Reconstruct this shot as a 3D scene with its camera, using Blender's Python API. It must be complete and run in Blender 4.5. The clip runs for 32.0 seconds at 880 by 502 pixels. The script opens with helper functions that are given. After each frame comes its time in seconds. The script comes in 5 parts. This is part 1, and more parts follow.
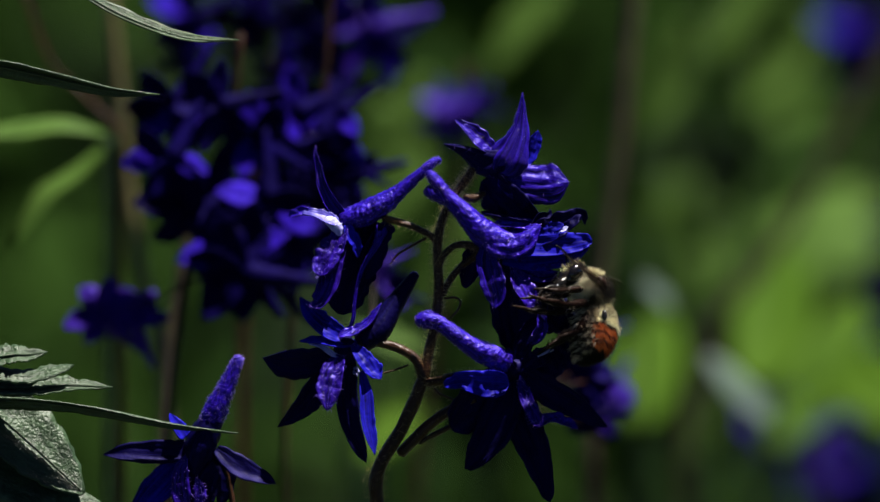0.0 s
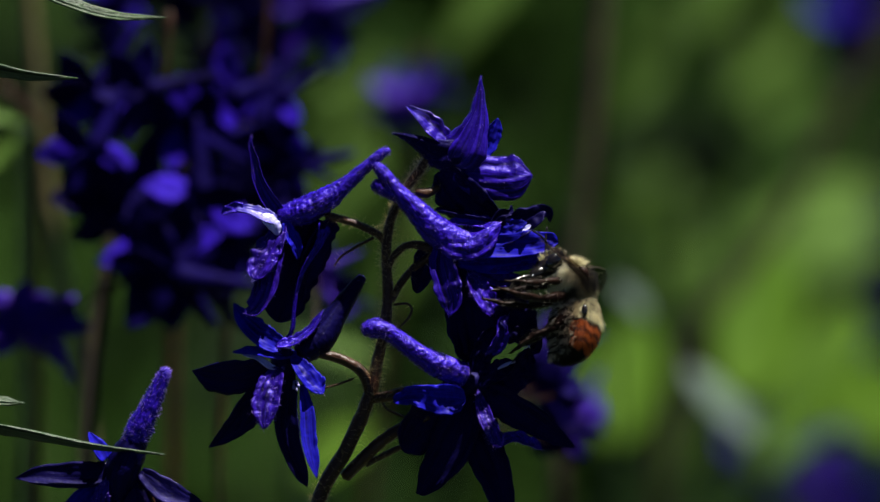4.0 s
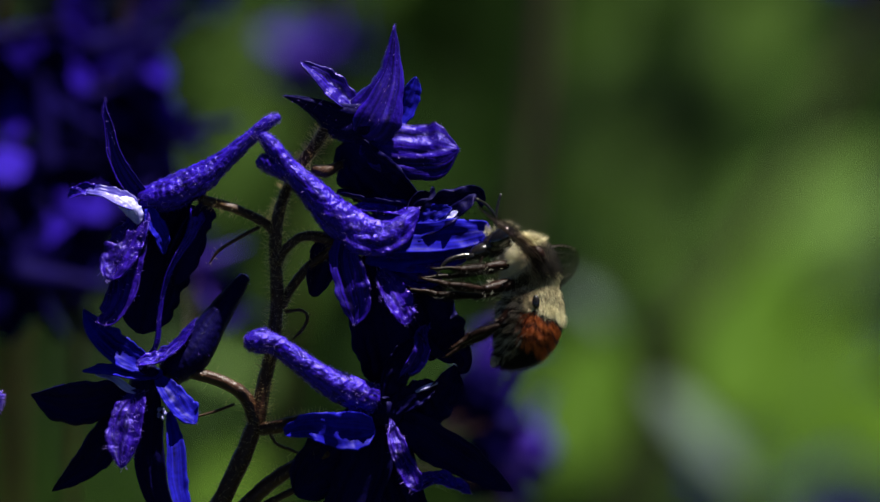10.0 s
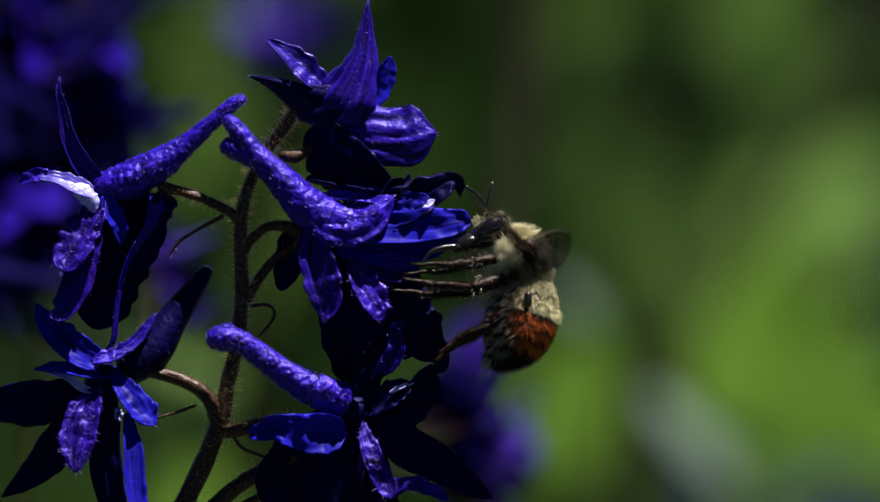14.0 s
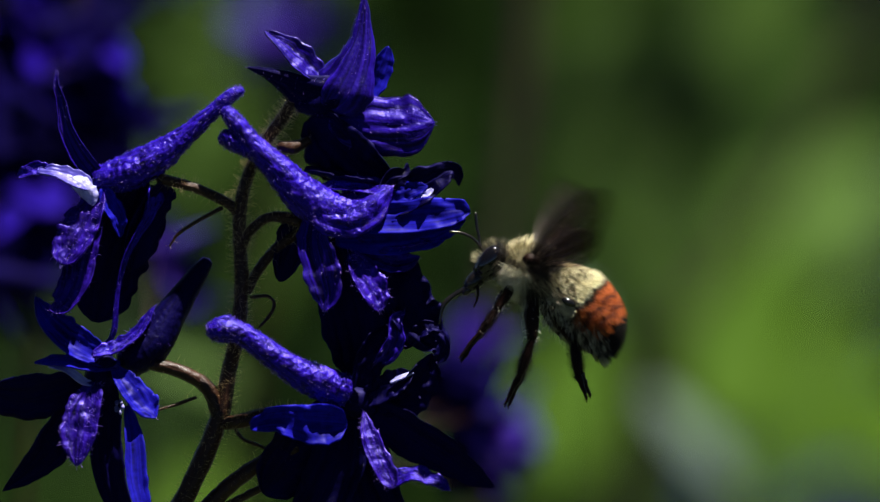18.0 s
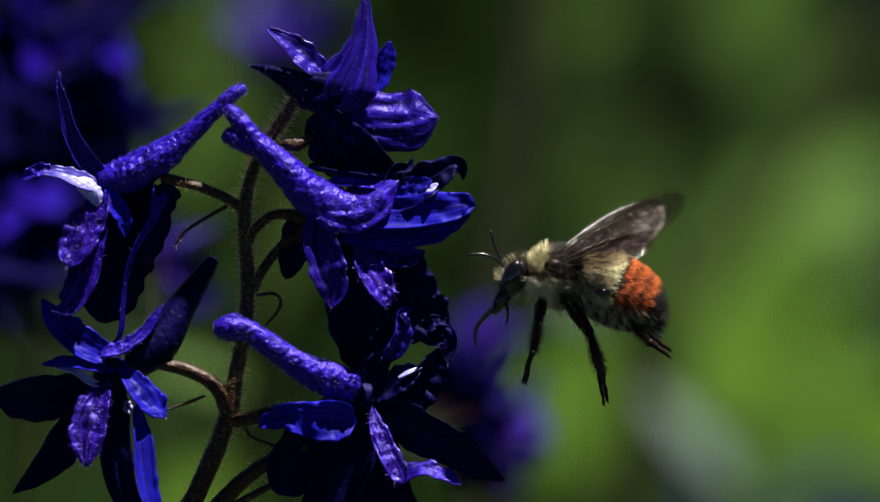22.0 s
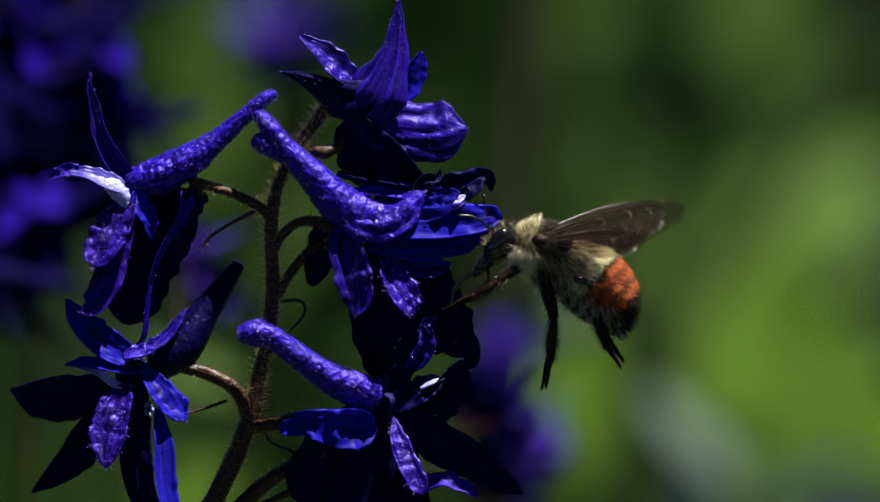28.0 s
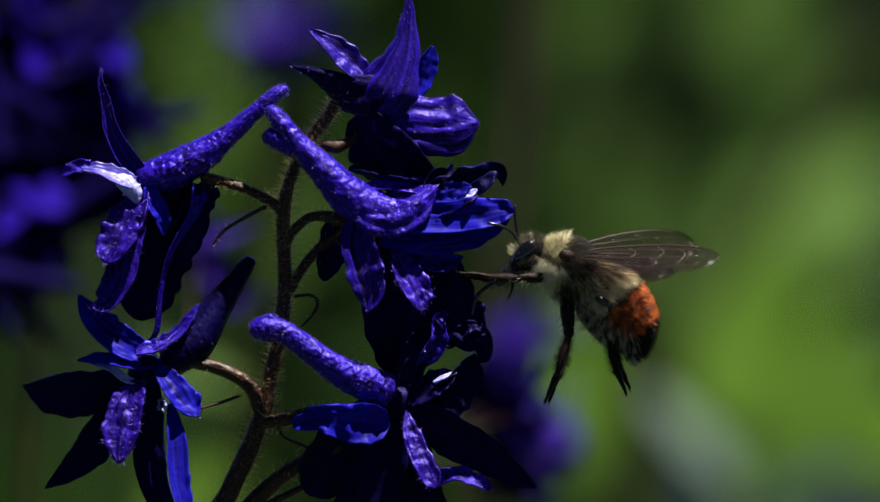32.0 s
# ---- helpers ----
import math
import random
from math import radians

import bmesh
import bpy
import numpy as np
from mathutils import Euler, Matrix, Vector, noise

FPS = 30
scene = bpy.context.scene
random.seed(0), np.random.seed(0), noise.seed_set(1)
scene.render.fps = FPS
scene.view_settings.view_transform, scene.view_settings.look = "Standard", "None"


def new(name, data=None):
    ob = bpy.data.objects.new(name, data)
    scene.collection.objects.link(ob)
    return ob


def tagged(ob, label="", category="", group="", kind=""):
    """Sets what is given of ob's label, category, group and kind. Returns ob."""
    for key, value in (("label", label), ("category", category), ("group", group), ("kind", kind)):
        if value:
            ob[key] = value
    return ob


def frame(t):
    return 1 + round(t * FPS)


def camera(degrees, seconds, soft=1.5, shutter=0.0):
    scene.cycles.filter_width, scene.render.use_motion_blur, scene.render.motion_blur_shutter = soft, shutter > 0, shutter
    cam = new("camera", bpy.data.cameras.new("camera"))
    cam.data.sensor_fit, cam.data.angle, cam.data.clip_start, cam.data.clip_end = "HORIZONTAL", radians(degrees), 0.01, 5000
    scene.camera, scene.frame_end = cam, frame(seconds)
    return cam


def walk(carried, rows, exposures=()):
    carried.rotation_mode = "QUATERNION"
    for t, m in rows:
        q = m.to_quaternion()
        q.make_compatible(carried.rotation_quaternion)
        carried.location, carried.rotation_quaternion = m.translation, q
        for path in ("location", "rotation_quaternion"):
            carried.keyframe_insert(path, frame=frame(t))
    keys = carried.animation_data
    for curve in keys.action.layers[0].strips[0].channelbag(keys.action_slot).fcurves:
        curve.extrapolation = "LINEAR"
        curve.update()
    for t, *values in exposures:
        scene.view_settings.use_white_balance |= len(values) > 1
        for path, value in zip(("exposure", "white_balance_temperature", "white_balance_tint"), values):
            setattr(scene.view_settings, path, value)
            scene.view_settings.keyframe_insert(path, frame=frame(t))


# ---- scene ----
# A close view of a larkspur in a meadow with a bumblebee at it.
# Lengths on the picture's plane are counted in units of 0.04 mm, from its upper left corner, x to the right and y down.
U = 0.04e-3
MIDX, MIDY = 784.0, 447.0
NEAR = 2.4                        # metres from the lens to the flower once the camera has come close
HEIGHT = 0.46                     # of the flower over the ground
PITCH = radians(12)               # the camera looks down by this
PLATE = Matrix.Translation((0, 0, HEIGHT)) @ Matrix.Rotation(radians(90) - PITCH, 4, "X")


def P(x, y, d=0.0):
    """A place: units right and down, and d units towards the camera, on the plane's own axes (right, up, towards the camera)."""
    k = (NEAR - d * U) / NEAR
    return Vector(((x - MIDX) * U * k, (MIDY - y) * U * k, d * U))


def W(x, y, d=0.0):
    return PLATE @ P(x, y, d)


# ---- camera: it comes closer until 11.5 s and then stands still ----
# seconds, nearness, shift right, shift down
PUSH = [(0.0, 0.6707, 233.7, 13.2), (0.5, 0.6742, 230.9, 13.8), (1.0, 0.6832, 222.5, 14.1), (1.5, 0.6890, 212.3, 14.7),
        (2.0, 0.6980, 202.6, 14.5), (2.5, 0.7090, 194.4, 14.7), (3.0, 0.7200, 186.8, 15.4), (3.5, 0.7323, 178.3, 16.0),
        (5.5, 0.7843, 138.3, 16.4), (6.0, 0.7998, 128.5, 16.3), (7.0, 0.8317, 108.4, 15.1), (8.0, 0.8653, 87.7, 13.1),
        (9.0, 0.8991, 64.3, 10.7), (10.0, 0.9374, 39.6, 7.9), (10.5, 0.9566, 26.1, 5.8), (11.0, 0.9776, 12.5, 3.1),
        (11.4, 0.9955, 2.5, 0.6), (11.5, 1.0, 0.0, 0.0), (11.7, 1.0, 0.0, 0.0), (32.0, 1.0, 0.0, 0.0)]


def eye_pose(s, tx, ty):
    return PLATE @ Matrix.Translation((-tx * U / s, ty * U / s, NEAR / s))


def nearness(t):
    return [float(np.interp(t, [r[0] for r in PUSH], [r[i] for r in PUSH])) for i in (1, 2, 3)]


def at_time(t, x, y):
    """Where a thing seen at x, y at t seconds stands in the units of the plane."""
    s, tx, ty = nearness(t)
    return (x - MIDX - tx) / s + MIDX, (y - MIDY - ty) / s + MIDY


FOV = math.degrees(2 * math.atan(MIDX * U / NEAR))
cam = camera(FOV, 32.0, 1.5, 0.5)
walk(cam, [(t, eye_pose(s, tx, ty)) for t, s, tx, ty in PUSH])
scene.view_settings.exposure = 1.6

# the lens is focused on the flower and follows it
focus = new("focus_mark")
focus.empty_display_size = 0.001
focus.location = W(620, 400, 20)
cam.data.dof.use_dof = True
cam.data.dof.focus_object = focus
cam.data.dof.aperture_fstop = 21.0

# ---- light: sun high overhead, weak sky ----
SUN_WAY = (PLATE.to_3x3() @ Vector((0.28, 0.94, 0.12))).normalized()
sun = new("sun", bpy.data.lights.new("sun", "SUN"))
sun.data.energy, sun.data.angle, sun.data.color = 5.0, radians(0.5), (1.0, 0.95, 0.86)
sun.rotation_mode = "QUATERNION"
sun.rotation_quaternion = SUN_WAY.to_track_quat("Z", "Y")
sun.location = (0, 0, 3)
world = bpy.data.worlds.new("sky")
scene.world = world
world.use_nodes = True
wn = world.node_tree.nodes
sky = wn.new("ShaderNodeTexSky")
sky.sky_type, sky.sun_disc = "NISHITA", False
sky.altitude, sky.air_density, sky.dust_density = 3000.0, 0.2, 0.05      # clear thin mountain air
sky.sun_elevation = math.asin(SUN_WAY.z)
sky.sun_rotation = math.atan2(SUN_WAY.x, SUN_WAY.y)
wn["Background"].inputs["Strength"].default_value = 0.05
world.node_tree.links.new(sky.outputs[0], wn["Background"].inputs["Color"])


# ---- materials ----
def material(name, low, high, rough=0.6, scale=400.0, bump=0.0, bump_scale=2500.0, thin=0.0, spec=0.5, sheen=0.0, stretch=(1, 1, 1), island=0.0, glow=(1, 1, 1), shine=(1, 1, 1), veins=0.0, across=14.0, along=1.3, lo=0.5, hi=1.0, coat=0.0, depth=0.0002, glint=0.00025):
    """A noisy two-tone surface; thin lets light through, bump is fine relief, island varies piece by piece."""
    m = bpy.data.materials.new(name)
    m.use_nodes = True
    n, l = m.node_tree.nodes, m.node_tree.links
    b = n["Principled BSDF"]
    co = n.new("ShaderNodeTexCoord")
    mp = n.new("ShaderNodeMapping")
    mp.inputs["Scale"].default_value = stretch
    l.new(co.outputs["Object"], mp.inputs[0])
    a = n.new("ShaderNodeTexNoise")
    a.inputs["Scale"].default_value, a.inputs["Detail"].default_value = scale, 5.0
    l.new(mp.outputs[0], a.inputs["Vector"])
    c = n.new("ShaderNodeTexNoise")
    c.inputs["Scale"].default_value, c.inputs["Detail"].default_value = scale * 7, 3.0
    l.new(mp.outputs[0], c.inputs["Vector"])
    add = n.new("ShaderNodeMath")
    add.operation = "MULTIPLY_ADD"
    l.new(c.outputs["Fac"], add.inputs[0])
    add.inputs[1].default_value = 0.5
    l.new(a.outputs["Fac"], add.inputs[2])
    ramp = n.new("ShaderNodeMapRange")
    ramp.inputs[1].default_value, ramp.inputs[2].default_value = lo, hi
    l.new(add.outputs[0], ramp.inputs[0])
    fac = ramp.outputs[0]
    streak = None
    if veins:                                   # streaks that run along a petal
        vm = n.new("ShaderNodeMapping")
        vm.inputs["Scale"].default_value = (across, along, 1)
        l.new(co.outputs["UV"], vm.inputs[0])
        oi = n.new("ShaderNodeObjectInfo")
        l.new(oi.outputs["Random"], vm.inputs["Location"])
        streak = n.new("ShaderNodeTexNoise")
        streak.inputs["Scale"].default_value, streak.inputs["Detail"].default_value, streak.inputs["Distortion"].default_value = 1.0, 5.0, 0.6
        l.new(vm.outputs[0], streak.inputs["Vector"])
        sr = n.new("ShaderNodeMapRange")
        sr.inputs[1].default_value, sr.inputs[2].default_value = 0.36, 0.66
        l.new(streak.outputs["Fac"], sr.inputs[0])
        sm = n.new("ShaderNodeMix")
        sm.inputs[0].default_value = veins
        l.new(fac, sm.inputs[2])
        l.new(sr.outputs[0], sm.inputs[3])
        fac = sm.outputs[0]
    if island:
        g = n.new("ShaderNodeNewGeometry")
        mx = n.new("ShaderNodeMix")
        mx.inputs[0].default_value = island
        l.new(fac, mx.inputs[2])
        l.new(g.outputs["Random Per Island"], mx.inputs[3])
        fac = mx.outputs[0]
    col = n.new("ShaderNodeMix")
    col.data_type = "RGBA"
    l.new(fac, col.inputs[0])
    col.inputs[6].default_value, col.inputs[7].default_value = (*low, 1), (*high, 1)
    l.new(col.outputs[2], b.inputs["Base Color"])
    b.inputs["Roughness"].default_value = rough
    b.inputs["Specular IOR Level"].default_value = spec
    b.inputs["Specular Tint"].default_value = (*shine, 1)
    if sheen:
        b.inputs["Sheen Weight"].default_value, b.inputs["Sheen Roughness"].default_value = sheen, 0.4
        b.inputs["Sheen Tint"].default_value = (*high, 1)
    if bump:
        t = n.new("ShaderNodeTexNoise")
        t.inputs["Scale"].default_value, t.inputs["Detail"].default_value = bump_scale, 4.0
        l.new(mp.outputs[0], t.inputs["Vector"])
        bp = n.new("ShaderNodeBump")
        bp.inputs["Strength"].default_value, bp.inputs["Distance"].default_value = bump, depth
        if streak:
            hm = n.new("ShaderNodeMath")
            hm.operation = "MULTIPLY_ADD"
            l.new(streak.outputs["Fac"], hm.inputs[0])
            hm.inputs[1].default_value = 0.5
            l.new(t.outputs["Fac"], hm.inputs[2])
            l.new(hm.outputs[0], bp.inputs["Height"])
        else:
            l.new(t.outputs["Fac"], bp.inputs["Height"])
        l.new(bp.outputs[0], b.inputs["Normal"])
        if coat:                                # glints on the cells of the surface
            b.inputs["Coat Weight"].default_value, b.inputs["Coat Roughness"].default_value = coat, 0.09
            gt = n.new("ShaderNodeTexNoise")
            gt.inputs["Scale"].default_value, gt.inputs["Detail"].default_value = bump_scale * 1.9, 2.0
            l.new(mp.outputs[0], gt.inputs["Vector"])
            gb = n.new("ShaderNodeBump")
            gb.inputs["Strength"].default_value, gb.inputs["Distance"].default_value = 1.0, glint
            l.new(gt.outputs["Fac"], gb.inputs["Height"])
            l.new(gb.outputs[0], b.inputs["Coat Normal"])
    if thin:
        tr = n.new("ShaderNodeBsdfTranslucent")
        tint = n.new("ShaderNodeMix")
        tint.data_type, tint.blend_type = "RGBA", "MULTIPLY"
        tint.inputs[0].default_value = 1.0
        l.new(col.outputs[2], tint.inputs[6])
        tint.inputs[7].default_value = (*glow, 1)
        l.new(tint.outputs[2], tr.inputs["Color"])
        mix = n.new("ShaderNodeMixShader")
        mix.inputs[0].default_value = thin
        l.new(b.outputs[0], mix.inputs[1])
        l.new(tr.outputs[0], mix.inputs[2])
        l.new(mix.outputs[0], n["Material Output"].inputs[0])
    return m


VIOLET = material("violet_petal", (0.0012, 0.0004, 0.014), (0.030, 0.0085, 0.47), 0.25, 1300, 0.9, 3000, 0.10, 0.7, 0.0, shine=(0.16, 0.09, 1.0), veins=0.6, across=14, along=16, lo=0.62, hi=1.0, coat=0.09, depth=0.00016, glint=0.00022)
LIP = material("lip_petal", (0.0016, 0.0006, 0.016), (0.030, 0.008, 0.34), 0.27, 900, 0.9, 2600, 0.2, 0.55, 0.0, shine=(0.18, 0.10, 1.0), veins=0.6, across=9, along=3.0, lo=0.58, hi=1.0, coat=0.09, depth=0.00016, glint=0.00025)
GROOVED = material("grooved_sepal", (0.0008, 0.0003, 0.010), (0.021, 0.0058, 0.31), 0.32, 1500, 0.8, 3200, 0.14, 0.45, 0.0, shine=(0.20, 0.13, 1.0), veins=0.85, across=12, along=1.2, lo=0.6, hi=1.05, coat=0.07, depth=0.00009, glint=0.00022)
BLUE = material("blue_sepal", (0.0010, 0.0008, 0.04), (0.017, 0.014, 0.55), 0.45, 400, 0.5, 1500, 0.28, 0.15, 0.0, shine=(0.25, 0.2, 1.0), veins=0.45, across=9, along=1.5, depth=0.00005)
# navy taken near to black: the shade on rear and lower sepals is in it
SHADE_NAVY = material("shaded_navy_sepal", (0.0006, 0.0003, 0.008), (0.0025, 0.0014, 0.045), 0.5, 400, 0.7, 1800, 0.05, 0.12, 0.0, shine=(0.2, 0.15, 1.0), veins=0.5, coat=0.05, depth=0.0001, glint=0.0003)
LILAC = material("lilac_petal", (0.022, 0.015, 0.22), (0.11, 0.09, 0.52), 0.4, 500, 0.5, 2500, 0.25, 0.4, veins=0.3, across=4, along=2.0, depth=0.00008)
PALE = material("pale_petal", (0.08, 0.06, 0.50), (0.62, 0.62, 0.92), 0.35, 500, 0.5, 2500, 0.25, 0.6, veins=0.25, across=4, along=2.0)
STEM = material("stem_skin", (0.007, 0.0028, 0.0014), (0.046, 0.018, 0.008), 0.34, 500, 0.6, 3000, 0.0, 0.22, 0.0, veins=0.4, across=10, along=8)
OLIVE = material("olive_stem", (0.040, 0.035, 0.010), (0.10, 0.085, 0.026), 0.55, 200, 0.3, 1500)
BROWN = material("brown_meadow_stem", (0.018, 0.012, 0.004), (0.046, 0.033, 0.011), 0.6, 200, 0.3, 1500)
HAIR = material("plant_hair", (0.50, 0.38, 0.20), (0.85, 0.72, 0.45), 0.3, 900, 0, 1, 0.4)
VHAIR = material("petal_hair", (0.10, 0.05, 0.55), (0.40, 0.26, 0.95), 0.3, 900, 0, 1, 0.3, 0.6, shine=(0.8, 0.7, 1.0))
LEAF = material("leaf_green", (0.005, 0.015, 0.005), (0.046, 0.088, 0.040), 0.42, 600, 0.9, 2600, 0.15, 0.4, veins=0.45, across=14, along=10, lo=0.55, hi=1.0, depth=0.00025)
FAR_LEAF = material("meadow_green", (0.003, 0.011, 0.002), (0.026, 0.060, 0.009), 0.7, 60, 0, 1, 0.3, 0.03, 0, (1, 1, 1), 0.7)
# darker copy of the meadow green, with the shade between clumps in its colour
SHADED_LEAF = material("shaded_meadow_leaf", (0.002, 0.006, 0.002), (0.009, 0.020, 0.005), 0.7, 60, 0, 1, 0.1, 0.05, 0, (1, 1, 1), 0.7)
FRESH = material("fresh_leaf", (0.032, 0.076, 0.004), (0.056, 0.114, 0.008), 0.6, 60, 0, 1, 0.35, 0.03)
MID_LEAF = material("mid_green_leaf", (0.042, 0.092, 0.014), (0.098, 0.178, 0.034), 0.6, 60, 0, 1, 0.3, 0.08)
GREY_LEAF = material("grey_leaf", (0.022, 0.050, 0.038), (0.075, 0.115, 0.095), 0.5, 60, 0, 1, 0.1, 0.4)
# far petals: a lit blue and its near-black copy with shade in the colour
FAR_LIT_BLUE = material("far_lit_petal", (0.003, 0.001, 0.05), (0.030, 0.010, 0.40), 0.6, 150, 0.3, 900, 0.2, 0.05, shine=(0.25, 0.15, 1.0))
FAR_SHADED = material("far_shaded_petal", (0.0008, 0.0004, 0.012), (0.004, 0.002, 0.055), 0.6, 150, 0.3, 900, 0.12, 0.04, shine=(0.3, 0.2, 1.0))
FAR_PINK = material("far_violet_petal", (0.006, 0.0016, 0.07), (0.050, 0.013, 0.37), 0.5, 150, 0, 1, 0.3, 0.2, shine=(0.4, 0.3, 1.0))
SOIL = material("meadow_ground", (0.006, 0.010, 0.003), (0.02, 0.035, 0.009), 0.9, 25, 0.4, 200)


# ---- mesh helpers ----
def spread(values, n):
    """n values run smoothly (Catmull-Rom) through the given ones."""
    v = np.array([list(p) for p in values], float)
    if len(v) == 2:
        return v[0] + (v[1] - v[0]) * np.linspace(0, 1, n)[:, None]
    e = np.vstack([2 * v[0] - v[1], v, 2 * v[-1] - v[-2]])
    out = []
    for s in np.linspace(0, len(v) - 1, n):
        i = min(int(s), len(v) - 2)
        t = s - i
        a, b, c, d = e[i:i + 4]
        out.append(0.5 * (2 * b + (c - a) * t + (2 * a - 5 * b + 4 * c - d) * t * t + (3 * b - a - 3 * c + d) * t ** 3))
    return np.array(out)


def unit(v):
    return v / max(1e-12, np.linalg.norm(v))


def mesh_of(name, verts, faces, mats, index=None, smooth=True):
    me = bpy.data.meshes.new(name)
    me.from_pydata([tuple(v[:3]) for v in verts], [], faces)
    if len(verts[0]) == 5:
        uv = me.uv_layers.new(name="along")
        index_of = np.empty(len(me.loops), int)
        me.loops.foreach_get("vertex_index", index_of)
        uv.data.foreach_set("uv", np.array([v[3:5] for v in verts], float)[index_of].ravel())
    for m in mats if isinstance(mats, (list, tuple)) else [mats]:
        me.materials.append(m)
    if index is not None:
        me.polygons.foreach_set("material_index", index)
    if smooth:
        me.polygons.foreach_set("use_smooth", [True] * len(me.polygons))
    me.update()
    return me


def part(name, me, parent, label="", at=None):
    ob = new(name, me)
    ob.parent = parent
    if at is not None:
        ob.matrix_basis = at
    if label:
        tagged(ob, label)
    return ob


def tube(points, radii, rings=24, sides=12, wrinkle=0.0, freq=0.05, flat=1.0, seed=0):
    """Vertices and faces of a closed tapering tube along points; wrinkle is the depth of its folds as a share of the radius."""
    c = spread(points, rings)
    r = spread([[x] for x in radii], rings)[:, 0]
    t = np.gradient(c, axis=0)
    ref = np.array([0.02, 0.05, 1.0])
    V, F = [], []
    for i in range(rings):
        d = unit(t[i])
        a = unit(np.cross(d, ref))
        b = np.cross(a, d)
        for j in range(sides):
            w = 2 * math.pi * j / sides
            k = abs(r[i])
            if wrinkle:
                q = c[i] + a * math.cos(w) * k + b * math.sin(w) * k
                k *= 1 + wrinkle * (noise.noise(Vector(q) * freq + Vector((seed, 0, 0))) + 0.6 * noise.noise(Vector(q) * freq * 2.7))
            q = c[i] + a * math.cos(w) * k + b * math.sin(w) * k * flat
            V.append(np.append(q, (abs(2 * j / sides - 1), i / rings)))
    for i in range(rings - 1):
        for j in range(sides):
            k = (j + 1) % sides
            F.append((i * sides + j, (i + 1) * sides + j, (i + 1) * sides + k, i * sides + k))
    n0, n1 = len(V), len(V) + 1
    V += [np.append(c[0] - unit(t[0]) * abs(r[0]) * 0.5, (0, 0)), np.append(c[-1] + unit(t[-1]) * abs(r[-1]) * 0.5, (0, 1))]
    for j in range(sides):
        k = (j + 1) % sides
        F += [(n0, j, k), (n1, (rings - 1) * sides + k, (rings - 1) * sides + j)]
    return V, F


def blade(points, widths, face=(0, 0, 1), cup=0.15, ruffle=0.06, thick=3.0, rows=18, cols=8, twist=0.0, seed=0.0, fold=0.0, crease=0.10):
    """A petal or leaf: a thin closed shell along points, its face turned to 'face', cupped, with an uneven rim."""
    c = spread(points, rows)
    w = np.maximum(spread([[x] for x in widths], rows)[:, 0], 1.0)
    end = np.clip((np.linspace(0, 1, rows) - 0.8) / 0.2, 0, 1)
    start = np.clip((0.14 - np.linspace(0, 1, rows)) / 0.14, 0, 1)
    w *= np.sqrt(1.03 - end ** 2) * np.sqrt(1.0 - 0.65 * start ** 2)                # rounded ends
    t = np.gradient(c, axis=0)
    top, bot = [], []
    for i in range(rows):
        d = unit(t[i])
        f = Matrix.Rotation(radians(twist) * i / rows, 3, Vector(d)) @ Vector(face)
        a = unit(np.cross(d, np.array(f)))
        n = np.cross(a, d)
        for j in range(cols + 1):
            s = 2 * j / cols - 1
            rim = noise.noise(Vector((i * 0.45 + seed * 3.1, s * 1.3, seed)))
            q = c[i] + a * s * w[i] / 2 * (1 + 0.14 * rim + 0.06 * noise.noise(Vector((i * 1.7, s, seed + 9))))
            lift = cup * w[i] * s * s + ruffle * w[i] * rim * (0.35 + abs(s)) - fold * w[i] * (1 - abs(s))
            lift += crease * w[i] * noise.noise(Vector((s * 4.2 + seed, i * 0.12, seed * 2)))
            q = q + n * lift
            top.append(np.append(q + n * thick / 2, (s * 0.5 + 0.5, i / rows)))
            bot.append(np.append(q - n * thick / 2, (s * 0.5 + 0.5, i / rows)))
    V = top + bot
    N, m = len(top), cols + 1
    F = []
    for i in range(rows - 1):
        for j in range(cols):
            a, b, e, g = i * m + j, i * m + j + 1, (i + 1) * m + j + 1, (i + 1) * m + j
            F += [(a, b, e, g), (N + a, N + g, N + e, N + b)]
    for i in range(rows - 1):
        for j, s in ((0, 1), (cols, -1)):
            a, b = i * m + j, (i + 1) * m + j
            F.append((a, b, N + b, N + a) if s > 0 else (a, N + a, N + b, b))
    for j in range(cols):
        a, b = j, j + 1
        F.append((a, N + a, N + b, b))
        a, b = (rows - 1) * m + j, (rows - 1) * m + j + 1
        F.append((a, b, N + b, N + a))
    return V, F


def joined(*shapes):
    V, F = [], []
    for v, f in shapes:
        k = len(V)
        V += list(v)
        F += [tuple(i + k for i in q) for q in f]
    return V, F


